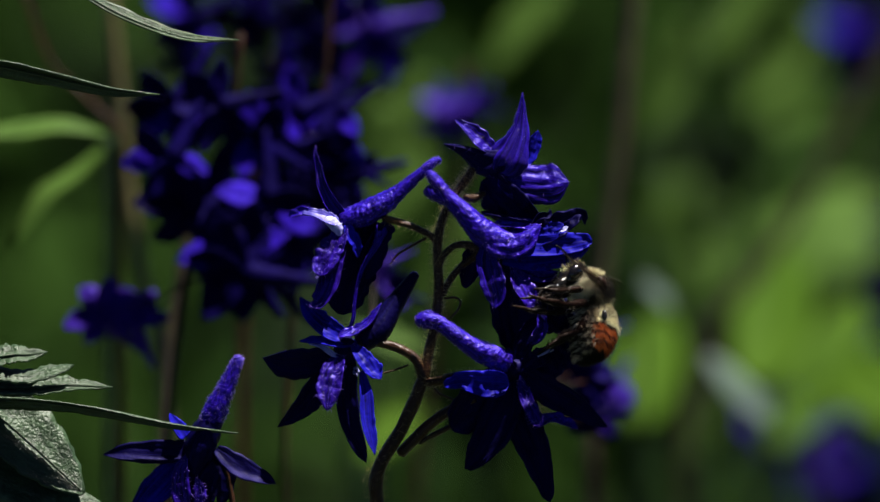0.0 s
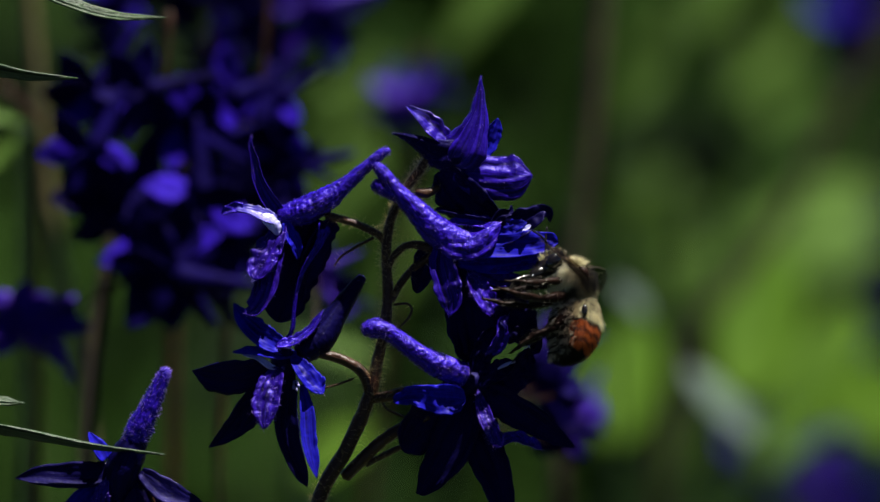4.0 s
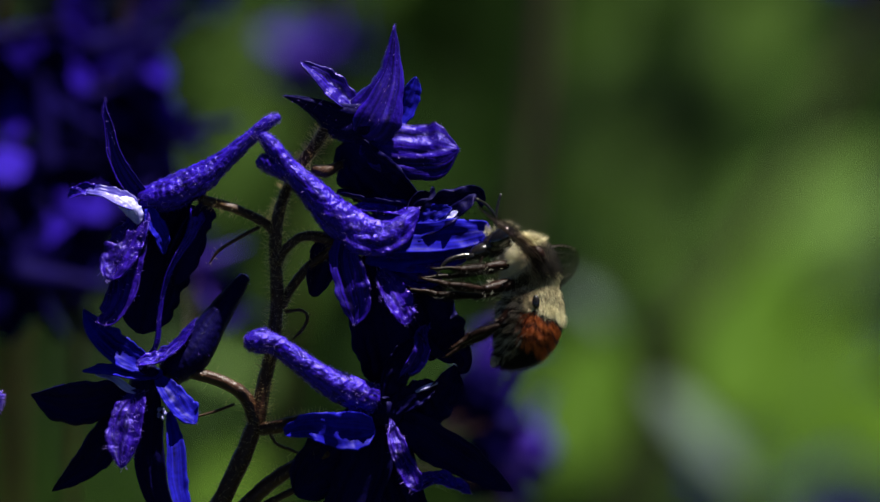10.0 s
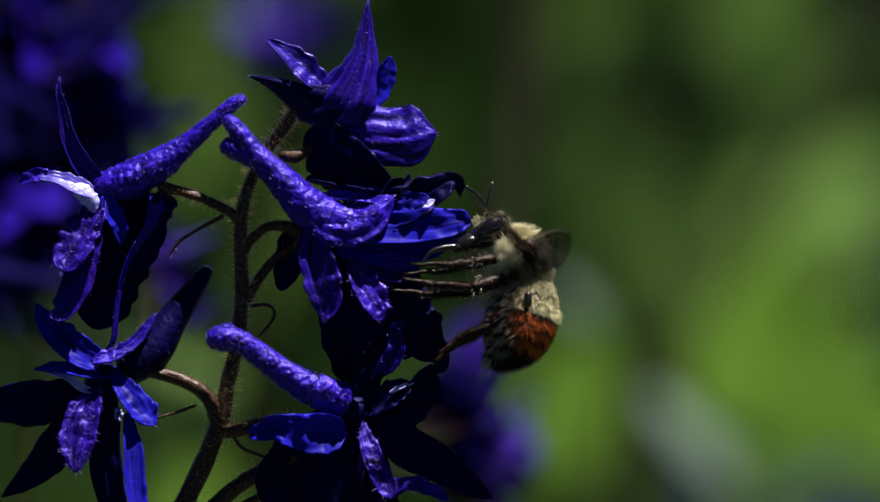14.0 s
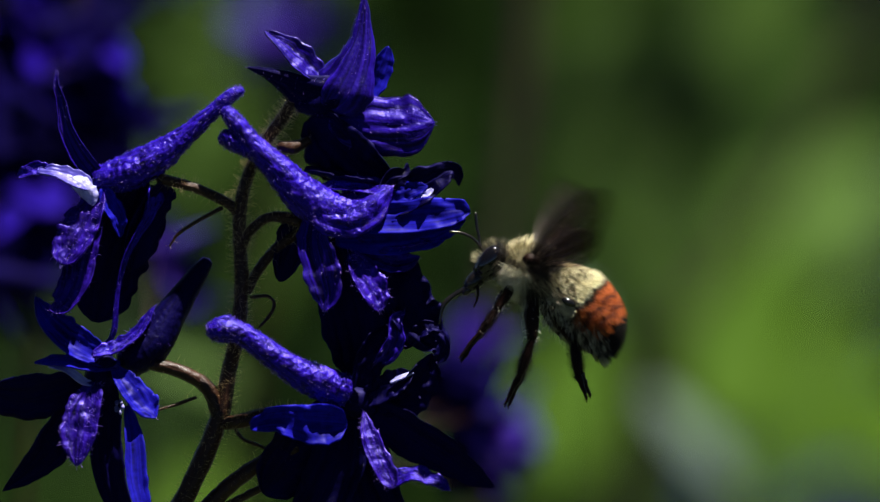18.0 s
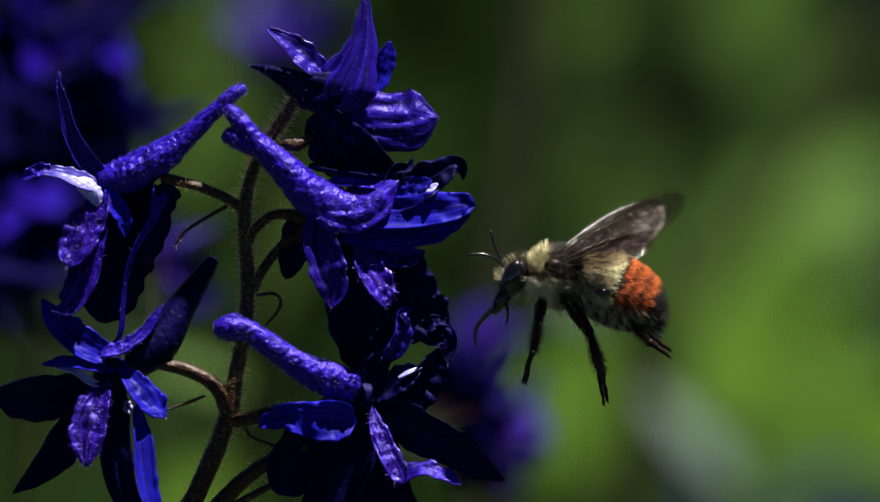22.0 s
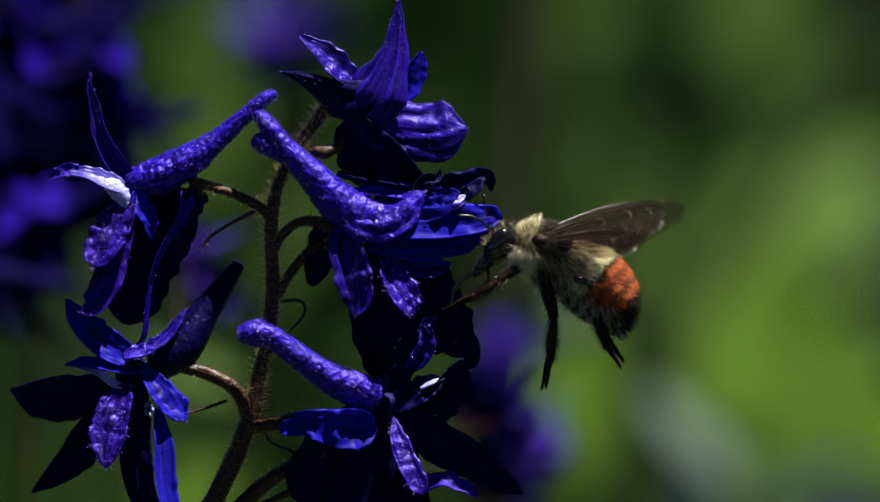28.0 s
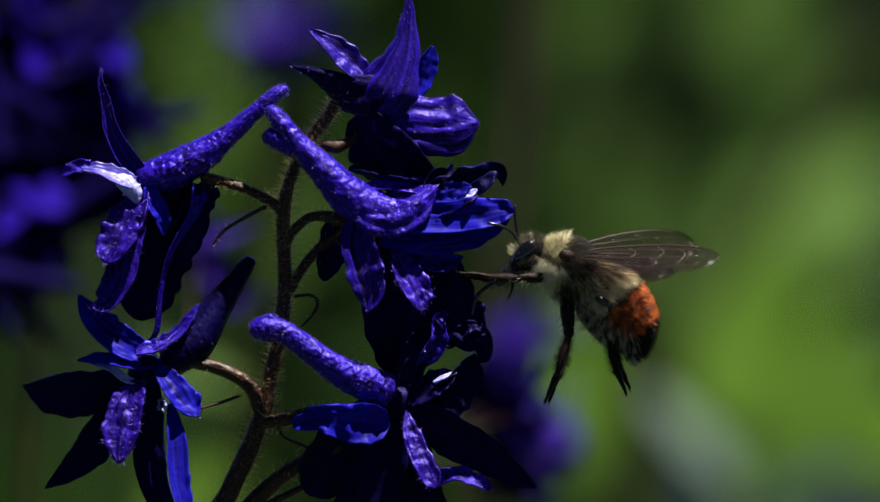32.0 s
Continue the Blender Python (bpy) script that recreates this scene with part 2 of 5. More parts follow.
def hairs(shape, count, length, radius=0.7, rnd=None, droop=0.2):
    """Fine hairs that stand out of a shape: slim three-sided spikes at random places on its faces."""
    rnd = rnd or random.Random(5)
    V, F = shape
    A = [np.array(v, float)[:3] for v in V]
    HV, HF = [], []
    for _ in range(count):
        q = F[rnd.randrange(len(F))]
        a, b = rnd.random(), rnd.random()
        p = (A[q[0]] * (1 - a) + A[q[1]] * a) * (1 - b) + (A[q[-1]] * (1 - a) + A[q[2 if len(q) > 3 else 1]] * a) * b
        n = np.cross(A[q[1]] - A[q[0]], A[q[2]] - A[q[0]])
        if np.linalg.norm(n) < 1e-9:
            continue
        n = unit(unit(n) + np.array([rnd.uniform(-1, 1) for _ in range(3)]) * 0.45 + np.array([0, -droop, 0]))
        a = unit(np.cross(n, [0.3, 0.5, 0.81]))
        b = np.cross(n, a)
        ln = length * rnd.uniform(0.5, 1.25)
        k = len(HV)
        for j in range(3):
            g = 2.1 * j
            HV.append(p + (a * math.cos(g) + b * math.sin(g)) * radius)
        HV.append(p + n * ln)
        HF += [(k, k + 1, k + 3), (k + 1, k + 2, k + 3), (k + 2, k, k + 3)]
    return HV, HF


def to_world(shape, base):
    """From plane units (x, y down, d) to metres measured from a thing's base."""
    V, F = shape
    return [(*(W(*v[:3]) - base), *v[3:]) for v in V], [tuple(reversed(f)) for f in F]
# ---- ground ----
def ground_sheet():
    n, size = 60, 900.0
    xs = np.sign(np.linspace(-1, 1, n)) * np.abs(np.linspace(-1, 1, n)) ** 5 * size
    V = [(x, y, 0.012 * noise.noise(Vector((x * 3, y * 3, 0))) if abs(x) + abs(y) < 30 else 0.0) for y in xs for x in xs]
    F = [(j * n + i, j * n + i + 1, (j + 1) * n + i + 1, (j + 1) * n + i) for j in range(n - 1) for i in range(n - 1)]
    return tagged(new("ground", mesh_of("ground", V, F, SOIL)), "dark meadow soil with low green growth", "ground", kind="structure")


ground = ground_sheet()


# ---- the larkspur in front ----
def plant_base(x, d, label, group="larkspurs of the meadow"):
    p = W(x, 447, d)
    ob = new("larkspur", None)
    ob.empty_display_size = 0.01
    ob.location = (p.x, p.y, 0.0)
    return tagged(ob, label, "flower", group)


def down_to_ground(x, y, d, base):
    """Points that lead a stem from a place down to its base."""
    out = []
    for k in (0.012, 0.04, 0.1, 0.22, 0.45, 0.7, 1.02):
        w = W(x, y, d).lerp(base, k)
        q = PLATE.inverted() @ w
        z = q.z / U
        s = (NEAR - q.z) / NEAR
        out.append((q.x / U / s + MIDX, MIDY - q.y / U / s, z))
    return out


PLANT = plant_base(250, -30, "violet-blue larkspur raceme with hairy brown stems in full bloom")
BASE = Vector(PLANT.location)
RND = random.Random(11)


def bit(name, shape, mat, parent, label="", smooth=True):
    return part(name, mesh_of(name, *to_world(shape, BASE), mat, None, smooth), parent, label)


def stalk(name, points, radii, fuzz=120, length=13, rings=28, mat=None):
    """A stem or pedicel with its fine hairs."""
    shape = tube(points, radii, rings, 10, 0.12, 0.08)
    ob = bit(name, shape, mat or STEM, PLANT)
    if fuzz:
        tagged(bit("hairs", hairs(shape, int(fuzz * 1.9), length * 1.35, 0.22, RND), HAIR, ob, "pale fine hairs", False), kind="stuff")
    return ob


stalk("main_stem", [(532, 190, -6), (505, 232, -4), (470, 280, -4), (443, 335, 0), (430, 395, 0), (430, 460, 0), (432, 530, 0), (424, 610, 0),
                    (406, 690, 0), (388, 770, 0), (335, 890, -6), (270, 1010, -15)] + down_to_ground(270, 1010, -15, BASE),
      [12, 12, 11, 11, 12, 12, 13, 13, 14, 17, 18, 18, 19, 19, 20, 22, 25, 28, 30], 2600, 15, 130)
stalk("pedicel", [(428, 398, 0), (405, 378, 4), (350, 352, 8), (285, 335, 10)], [10, 9, 9, 10], 160)
stalk("pedicel", [(432, 460, 2), (448, 430, 8), (485, 405, 12), (540, 412, 10)], [10, 9, 9, 13], 170)
stalk("pedicel", [(440, 540, -4), (462, 500, -6), (495, 460, -8), (540, 430, -8)], [9, 9, 9, 9], 120)
stalk("pedicel", [(392, 765, 2), (375, 715, 4), (330, 682, 6), (262, 662, 4)], [15, 14, 12, 13], 50)
stalk("pedicel", [(398, 772, 6), (430, 768, 10), (480, 756, 10), (540, 750, 6)], [12, 13, 13, 10], 160)
stalk("pedicel", [(330, 960, -20), (400, 890, -18), (455, 850, -14), (530, 815, -10)], [15, 15, 14, 16], 80)
stalk("pedicel", [(380, 930, -30), (440, 900, -28), (500, 872, -24), (560, 850, -22)], [8, 7, 7, 7], 30)
stalk("bract", [(398, 388, 0), (360, 408, 2), (322, 432, 4), (304, 456, 4)], [4, 3.5, 3, 1.5], 8)
stalk("bract", [(448, 548, 0), (478, 546, 4), (490, 560, 6), (482, 580, 6), (462, 602, 4)], [3.5, 3, 3, 3, 2], 8)
stalk("bract", [(350, 725, 4), (320, 736, 8), (280, 748, 10)], [3, 3, 2], 6)
stalk("bract", [(418, 780, 6), (432, 800, 8), (460, 812, 10), (500, 830, 8)], [3.5, 3, 3, 2], 6)


def flower(points, radii, label, wrinkle=0.12, fuzz=420, mat=None, knob=None, rings=52):
    """A flower: its part is the spurred hood, its petals follow as sub-parts."""
    shape = tube(points, radii, rings * 2, 40, wrinkle, 0.13)
    if knob:
        shape = joined(shape, tube(*knob, 30, 28, wrinkle, 0.13))
    ob = bit("flower", shape, mat or VIOLET, PLANT, label)
    tagged(bit("hairs", hairs(shape, int(fuzz * 1.6), 6, 0.32, RND, 0.0), VHAIR, ob, "short violet hairs", False), kind="stuff")
    return ob


def petal(fl, name, points, widths, mat, face=(0, 0, 1), cup=0.15, ruffle=0.08, twist=0, fuzz=0, thick=3.0, label="", fold=0.0):
    mat = LIP if name == "lip_petal" else mat
    shape = blade(points, widths, face, cup, ruffle, thick, 26, 16, twist, RND.uniform(0, 40), fold, 0.035 if mat in (BLUE, PALE) else 0.09)
    ob = bit(name, shape, mat, fl, label)
    if fuzz:
        h = bit("hairs", hairs(shape, int(fuzz * 1.4), 11 if name == "lip_petal" else 7, 0.34, RND, 0.0), VHAIR, fl, "short violet hairs", False)
        tagged(h, kind="stuff")
    return ob


# flower that opens to the side, its spur rising
fa = flower([(436, 178, 16), (418, 186, 16), (385, 215, 15), (335, 258, 14), (282, 298, 12), (225, 326, 10), (172, 340, 8)],
            [7, 12, 14, 19, 30, 33, 24], "violet larkspur flower with a rising spur")
petal(fa, "sepal", [(190, 345, 14), (150, 300, 18), (122, 245, 18), (114, 200, 14), (104, 165, 12), (107, 142, 10)], [30, 36, 27, 19, 10, 4], GROOVED, (-0.3, -0.25, 1), 0.25, fuzz=50)
petal(fa, "petal", [(70, 320, 28), (104, 324, 36), (140, 338, 40), (166, 352, 38)], [16, 30, 38, 26], LILAC, (0.05, -0.7, 0.75), 0.14, 0.10, label="pale lilac upper petal")
petal(fa, "petal", [(132, 334, 42), (152, 346, 46), (164, 362, 46), (168, 382, 42)], [22, 32, 30, 16], PALE, (-0.1, -0.5, 0.85), -0.18, 0.08, label="white drooping petal lobe")
petal(fa, "petal", [(96, 322, 28), (62, 318, 26), (34, 330, 20)], [22, 24, 14], VIOLET, (0, -0.5, 1), 0.2, 0.2)
petal(fa, "lip_petal", [(180, 352, 26), (160, 400, 44), (135, 445, 60), (112, 488, 72)], [30, 62, 74, 52], VIOLET, (-0.3, -0.5, 0.8), 0.12, 0.12, fuzz=160)
petal(fa, "lip_petal", [(175, 400, 16), (150, 460, 34), (138, 520, 52), (112, 562, 62), (88, 568, 66)], [44, 62, 56, 44, 16], VIOLET, (-0.2, -0.5, 0.8), 0.2, 0.12, fuzz=80)
petal(fa, "petal", [(186, 352, 32), (196, 380, 34), (212, 408, 32), (216, 440, 28)], [22, 34, 30, 10], BLUE, (0.2, -0.5, 0.9), 0.2, 0.15)
petal(fa, "sepal", [(255, 340, -4), (225, 420, -12), (190, 500, -16), (170, 590, -20)], [80, 120, 130, 90], SHADE_NAVY, (0.3, 0.55, 0.9), 0.12)
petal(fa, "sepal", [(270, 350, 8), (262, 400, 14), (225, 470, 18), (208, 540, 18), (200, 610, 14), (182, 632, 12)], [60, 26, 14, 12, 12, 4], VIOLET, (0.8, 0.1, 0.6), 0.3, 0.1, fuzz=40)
petal(fa, "sepal", [(300, 345, 2), (275, 380, 0), (250, 440, -4), (235, 500, -10)], [50, 60, 70, 30], SHADE_NAVY, (0.4, 0.4, 0.8), 0.2)

# flower that the bee visits, its spur coming down from the left
fb = flower([(402, 212, 26), (420, 232, 28), (452, 272, 30), (500, 322, 30), (548, 372, 28), (600, 402, 24), (650, 398, 18), (690, 372, 14)],
            [10, 16, 19, 27, 36, 40, 32, 16], "violet larkspur flower with a thick wrinkled two-lobed spur", 0.11, 620,
            knob=([(396, 264, 22), (412, 266, 24), (440, 280, 24), (470, 300, 22)], [12, 19, 18, 12]))
petal(fb, "sepal", [(545, 322, 8), (590, 335, 10), (650, 345, 12), (688, 352, 12)], [18, 36, 44, 26], SHADE_NAVY, (0, -0.9, 0.3), 0.3, 0.12)
petal(fb, "hood_petal", [(575, 352, 24), (620, 352, 26), (665, 356, 26), (695, 368, 24)], [14, 34, 44, 30], VIOLET, (0.1, -0.7, 0.7), 0.2, 0.06, fuzz=90)
petal(fb, "hood_petal", [(548, 384, 52), (596, 398, 60), (650, 386, 56), (702, 352, 42)], [30, 84, 82, 26], VIOLET, (0.05, -0.45, 0.9), -0.20, 0.04, fuzz=160)
petal(fb, "petal", [(676, 400, 20), (684, 360, 22), (700, 335, 22), (722, 326, 18), (728, 310, 16)], [20, 34, 28, 16, 8], SHADE_NAVY, (0.6, -0.3, 0.6), 0.3, 0.15)
petal(fb, "sepal", [(650, 400, 12), (715, 372, 18), (765, 345, 20), (802, 326, 16), (818, 334, 12), (820, 352, 10)], [40, 66, 60, 36, 20, 8], SHADE_NAVY, (0.1, -0.2, 0.9), 0.2, 0.25)
petal(fb, "petal", [(690, 385, 24), (725, 365, 27), (765, 352, 26)], [14, 34, 14], BLUE, (0.1, -0.4, 0.9), 0.1, 0.2)
petal(fb, "petal", [(738, 378, 28), (755, 370, 29), (775, 358, 28)], [8, 18, 8], PALE, (0.1, -0.6, 0.8), 0.1, 0.15, label="pale inner petal tip")
petal(fb, "sepal", [(570, 430, 30), (640, 412, 36), (720, 408, 38), (780, 402, 34), (822, 396, 28), (840, 400, 24)], [20, 50, 60, 58, 42, 12], BLUE, (0.0, -0.2, 0.95), 0.14, 0.2)
petal(fb, "sepal", [(600, 448, 20), (690, 446, 26), (770, 430, 26), (832, 410, 20)], [30, 58, 60, 20], BLUE, (0, 0.0, 1), 0.14, 0.2)
petal(fb, "petal", [(700, 462, 30), (740, 455, 32), (790, 446, 30)], [6, 16, 6], VIOLET, (0, -0.8, 0.6), 0.2, 0.3)
petal(fb, "sepal", [(566, 400, 38), (562, 450, 50), (575, 505, 58), (584, 545, 62), (580, 575, 64)], [40, 60, 66, 52, 14], GROOVED, (-0.15, -0.45, 0.9), 0.15, 0.1, fuzz=60)
petal(fb, "lip_petal", [(626, 470, 38), (645, 505, 48), (668, 545, 58), (678, 575, 62)], [20, 48, 52, 24], VIOLET, (0.2, -0.5, 0.8), 0.15, 0.2, fuzz=120)
petal(fb, "sepal", [(600, 440, 6), (620, 530, 2), (640, 620, -4), (640, 700, -8)], [60, 110, 120, 70], SHADE_NAVY, (0.1, 0.45, 0.9), 0.12)
petal(fb, "sepal", [(680, 450, 4), (715, 530, 6), (750, 600, 8), (785, 640, 10), (776, 668, 8)], [50, 90, 84, 44, 14], SHADE_NAVY, (0.4, 0.2, 0.85), 0.15, 0.32)
petal(fb, "sepal", [(530, 400, -6), (520, 450, -10), (500, 520, -20)], [40, 60, 30], SHADE_NAVY, (0, 0.5, 0.8), 0.2)

# topmost flower, seen from behind
fc = flower([(532, 205, -2), (560, 206, 4), (592, 204, 10), (622, 200, 10), (645, 205, 4)], [12, 20, 26, 24, 14],
            "violet larkspur flower at the tip of the raceme", 0.05, 60, SHADE_NAVY)
petal(fc, "sepal", [(584, 208, 32), (610, 168, 36), (638, 114, 28), (650, 60, 16), (655, 4, 6)], [110, 112, 66, 32, 7], GROOVED, (-0.2, -0.35, 0.9), -0.22, 0.05, fuzz=90)
petal(fc, "sepal", [(640, 212, 12), (600, 208, 20), (548, 188, 22), (508, 164, 18), (476, 149, 12), (444, 138, 6)], [70, 96, 72, 40, 20, 7], SHADE_NAVY, (0, 0.35, 0.9), -0.2, 0.05, fuzz=50)
petal(fc, "petal", [(580, 165, 2), (548, 138, 0), (515, 105, -2), (476, 74, -4)], [30, 52, 44, 14], GROOVED, (0.3, -0.5, 0.8), 0.22, 0.1)
petal(fc, "sepal", [(650, 190, -8), (672, 160, -10), (688, 128, -10), (696, 102, -12)], [40, 44, 34, 12], BLUE, (0.3, -0.2, 0.9), 0.2)
petal(fc, "sepal", [(590, 232, 14), (640, 238, 18), (695, 242, 18), (742, 242, 14), (778, 240, 8)], [50, 92, 108, 100, 34], GROOVED, (0.1, -0.2, 0.95), -0.12, 0.05, fuzz=70)
petal(fc, "sepal", [(560, 225, 2), (600, 275, 4), (650, 320, 4), (705, 345, 0)], [70, 110, 110, 50], SHADE_NAVY, (-0.2, 0.5, 0.85), 0.12)
stalk("calyx", [(500, 278, 6), (525, 282, 8), (555, 268, 6)], [9, 12, 7], 30, 9)

# lower flower that faces the camera
fd = flower([(372, 482, -30), (355, 505, -26), (310, 570, -16), (270, 630, -6), (225, 662, 2)], [11, 17, 27, 36, 32],
            "violet larkspur flower facing forward with spread sepals", 0.04, 14, SHADE_NAVY)
petal(fd, "petal", [(165, 652, 40), (205, 640, 36), (245, 612, 28), (278, 562, 18)], [18, 34, 26, 8], VIOLET, (0, -0.8, 0.6), 0.25, 0.15, fuzz=120)
petal(fd, "sepal", [(195, 660, 14), (140, 632, 18), (92, 592, 18), (64, 545, 12)], [40, 58, 48, 16], BLUE, (0.2, -0.3, 0.9), 0.22, 0.12, fuzz=20)
petal(fd, "petal", [(215, 668, 22), (165, 668, 26), (110, 660, 26), (62, 662, 20)], [22, 40, 30, 10], BLUE, (0, -0.7, 0.7), 0.15, 0.1)
petal(fd, "petal", [(166, 702, 32), (148, 696, 34), (120, 676, 32), (86, 668, 28)], [10, 18, 16, 8], PALE, (0, -0.7, 0.7), 0.15, 0.1, label="white inner petal")
petal(fd, "lip_petal", [(172, 700, 34), (150, 745, 54), (140, 795, 72), (136, 846, 84)], [34, 62, 62, 26], VIOLET, (-0.15, -0.5, 0.85), 0.12, 0.12, fuzz=170)
petal(fd, "petal", [(205, 675, 30), (232, 710, 48), (258, 742, 60), (278, 762, 66)], [26, 48, 52, 20], BLUE, (0.2, -0.5, 0.85), 0.2, 0.15, fuzz=20)
petal(fd, "sepal", [(150, 695, 12), (80, 718, 16), (20, 722, 14), (-36, 706, 8)], [40, 78, 74, 10], SHADE_NAVY, (0, 0.25, 1), 0.1)
petal(fd, "sepal", [(170, 710, 4), (110, 790, 2), (60, 845, 2), (4, 890, 6)], [50, 76, 50, 10], SHADE_NAVY, (0, 0.3, 1), 0.1)
petal(fd, "sepal", [(195, 700, 12), (188, 790, 14), (195, 870, 12), (225, 950, 8), (240, 985, 6)], [40, 56, 54, 34, 8], SHADE_NAVY, (0, 0.2, 1), 0.12)
petal(fd, "sepal", [(226, 740, 44), (238, 800, 72), (242, 870, 96), (252, 920, 110), (262, 965, 120)], [14, 34, 38, 30, 8], BLUE, (0.1, -0.55, 0.85), 0.2, 0.1)
for k in range(5):
    a = k * 1.3
    bit("anther", tube([(212 + 5 * math.cos(a), 738 + 8 * math.sin(a), 20), (213 + 7 * math.cos(a), 744 + 10 * math.sin(a), 26)], [4, 3], 5, 6), PALE, fd, "pale anther")

# plug added to close a hole between the petals, near-black in place of shade
bit("throat", tube([(190, 655, 8), (180, 688, 6), (190, 718, 4)], [24, 28, 18], 14, 14, 0.1, 0.1), SHADE_NAVY, fd, "dark throat")

# low flower beside the bee, its wrinkled spur lying across the stem
fe = flower([(374, 612, 50), (392, 606, 52), (430, 612, 54), (480, 648, 54), (530, 682, 50), (580, 704, 44), (618, 716, 34)], [14, 22, 20, 22, 27, 31, 28],
            "violet larkspur flower with a wrinkled spur across the stem", 0.15, 620, knob=([(398, 586, 48), (408, 600, 50), (430, 612, 50)], [14, 18, 14]))
petal(fe, "sepal", [(446, 778, 62), (495, 766, 74), (555, 774, 70), (618, 776, 46)], [20, 48, 72, 60], BLUE, (-0.3, 0.0, 0.95), 0.16, 0.24)
petal(fe, "sepal", [(620, 740, 6), (560, 800, 4), (510, 850, 0), (470, 900, -6)], [80, 120, 110, 60], SHADE_NAVY, (0, 0.4, 0.9), 0.1)
petal(fe, "sepal", [(620, 760, 10), (600, 850, 12), (560, 930, 14), (520, 985, 12), (500, 1000, 10)], [70, 100, 90, 44, 10], SHADE_NAVY, (-0.2, 0.1, 1), 0.12)
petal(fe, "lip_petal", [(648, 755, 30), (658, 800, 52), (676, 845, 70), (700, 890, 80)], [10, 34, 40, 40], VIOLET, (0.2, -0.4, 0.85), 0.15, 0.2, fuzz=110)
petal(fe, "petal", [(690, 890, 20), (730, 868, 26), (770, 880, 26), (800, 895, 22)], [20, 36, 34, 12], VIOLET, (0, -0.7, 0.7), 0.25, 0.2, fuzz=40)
petal(fe, "sepal", [(660, 745, 10), (720, 790, 14), (790, 832, 14), (850, 872, 10), (882, 890, 8)], [50, 74, 66, 34, 8], SHADE_NAVY, (0.1, 0.2, 1), 0.1)
petal(fe, "sepal", [(640, 750, 0), (650, 860, -4), (690, 960, -4), (720, 1060, 0), (728, 1090, 0)], [70, 100, 80, 40, 10], SHADE_NAVY, (0, 0.2, 1), 0.1)
petal(fe, "petal", [(640, 720, 16), (655, 670, 20), (672, 630, 18), (690, 600, 12)], [30, 54, 44, 14], SHADE_NAVY, (0.2, -0.2, 0.9), 0.3, 0.2)
petal(fe, "petal", [(650, 735, 24), (700, 705, 28), (735, 685, 26)], [40, 50, 20], SHADE_NAVY, (0.1, -0.4, 0.9), 0.2, 0.15)
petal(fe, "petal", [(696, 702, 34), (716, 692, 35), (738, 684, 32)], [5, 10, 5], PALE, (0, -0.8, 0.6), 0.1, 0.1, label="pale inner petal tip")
petal(fe, "sepal", [(670, 740, 8), (725, 728, 12), (752, 690, 14), (770, 650, 10)], [40, 70, 56, 16], SHADE_NAVY, (0.4, 0.0, 0.9), 0.2, 0.35)
petal(fe, "petal", [(700, 640, 22), (708, 615, 24), (714, 590, 22), (722, 572, 20)], [10, 8, 8, 6], VIOLET, (0.4, -0.5, 0.7), 0.2, 0.3, fuzz=20)
petal(fe, "petal", [(668, 672, 24), (690, 652, 30), (704, 622, 32), (702, 592, 28), (716, 574, 24)], [12, 34, 30, 20, 10], GROOVED, (0.35, -0.2, 0.85), 0.3, 0.35, fuzz=30)
petal(fe, "petal", [(720, 640, 14), (748, 616, 18), (768, 604, 18), (788, 610, 14)], [16, 26, 22, 10], SHADE_NAVY, (0.2, -0.5, 0.8), 0.3, 0.35)
petal(fb, "petal", [(628, 452, 20), (672, 476, 26), (716, 488, 26), (750, 478, 20)], [20, 44, 40, 12], GROOVED, (0.1, -0.3, 0.9), 0.2, 0.28, fuzz=40)

# added plug here too; the shade inside the flower is its colour
bit("throat", tube([(606, 722, 10), (636, 738, 6), (664, 754, 4)], [24, 31, 20], 14, 14, 0.1, 0.1), SHADE_NAVY, fe, "dark throat")

# ---- sway: seconds, turn, shift right, shift down ----
SWAY = [(0.0, 0.0, 0.0, 5.4), (11.5, 0.0, 0.0, 5.4), (12.0, -0.05, 0.4, 3.9), (13.0, 0.0, 0.0, 0.0), (14.0, 0.15, -0.8, -3.0), (14.5, 0.15, -1.0, -4.8),
        (16.5, -0.19, -2.5, -13.3), (17.5, -0.27, -2.1, -16.3), (18.5, -0.54, -1.0, -19.4), (19.5, -0.75, 1.2, -20.9), (20.5, -1.16, 4.8, -21.7),
        (21.5, -1.46, 8.3, -21.2), (22.5, -1.43, 14.1, -20.6), (23.5, -1.15, 20.0, -19.5), (24.5, -0.64, 27.6, -18.2), (25.5, -0.25, 35.1, -16.3),
        (27.5, 0.30, 51.7, -11.8), (28.5, 0.06, 58.4, -11.4), (29.5, -0.22, 64.1, -12.9), (30.5, -0.28, 69.0, -15.7), (31.5, -0.09, 73.3, -18.7), (32.0, -0.06, 75.7, -20.1)]


def sway_pose(turn, dx, dy, base):
    c = P(400, 500)
    m = Matrix.Translation((dx * U, -dy * U, 0)) @ Matrix.Translation(c) @ Matrix.Rotation(radians(-turn), 4, "Z") @ Matrix.Translation(-c)
    return PLATE @ m @ PLATE.inverted() @ Matrix.Translation(base)
UB = 0.94 * U


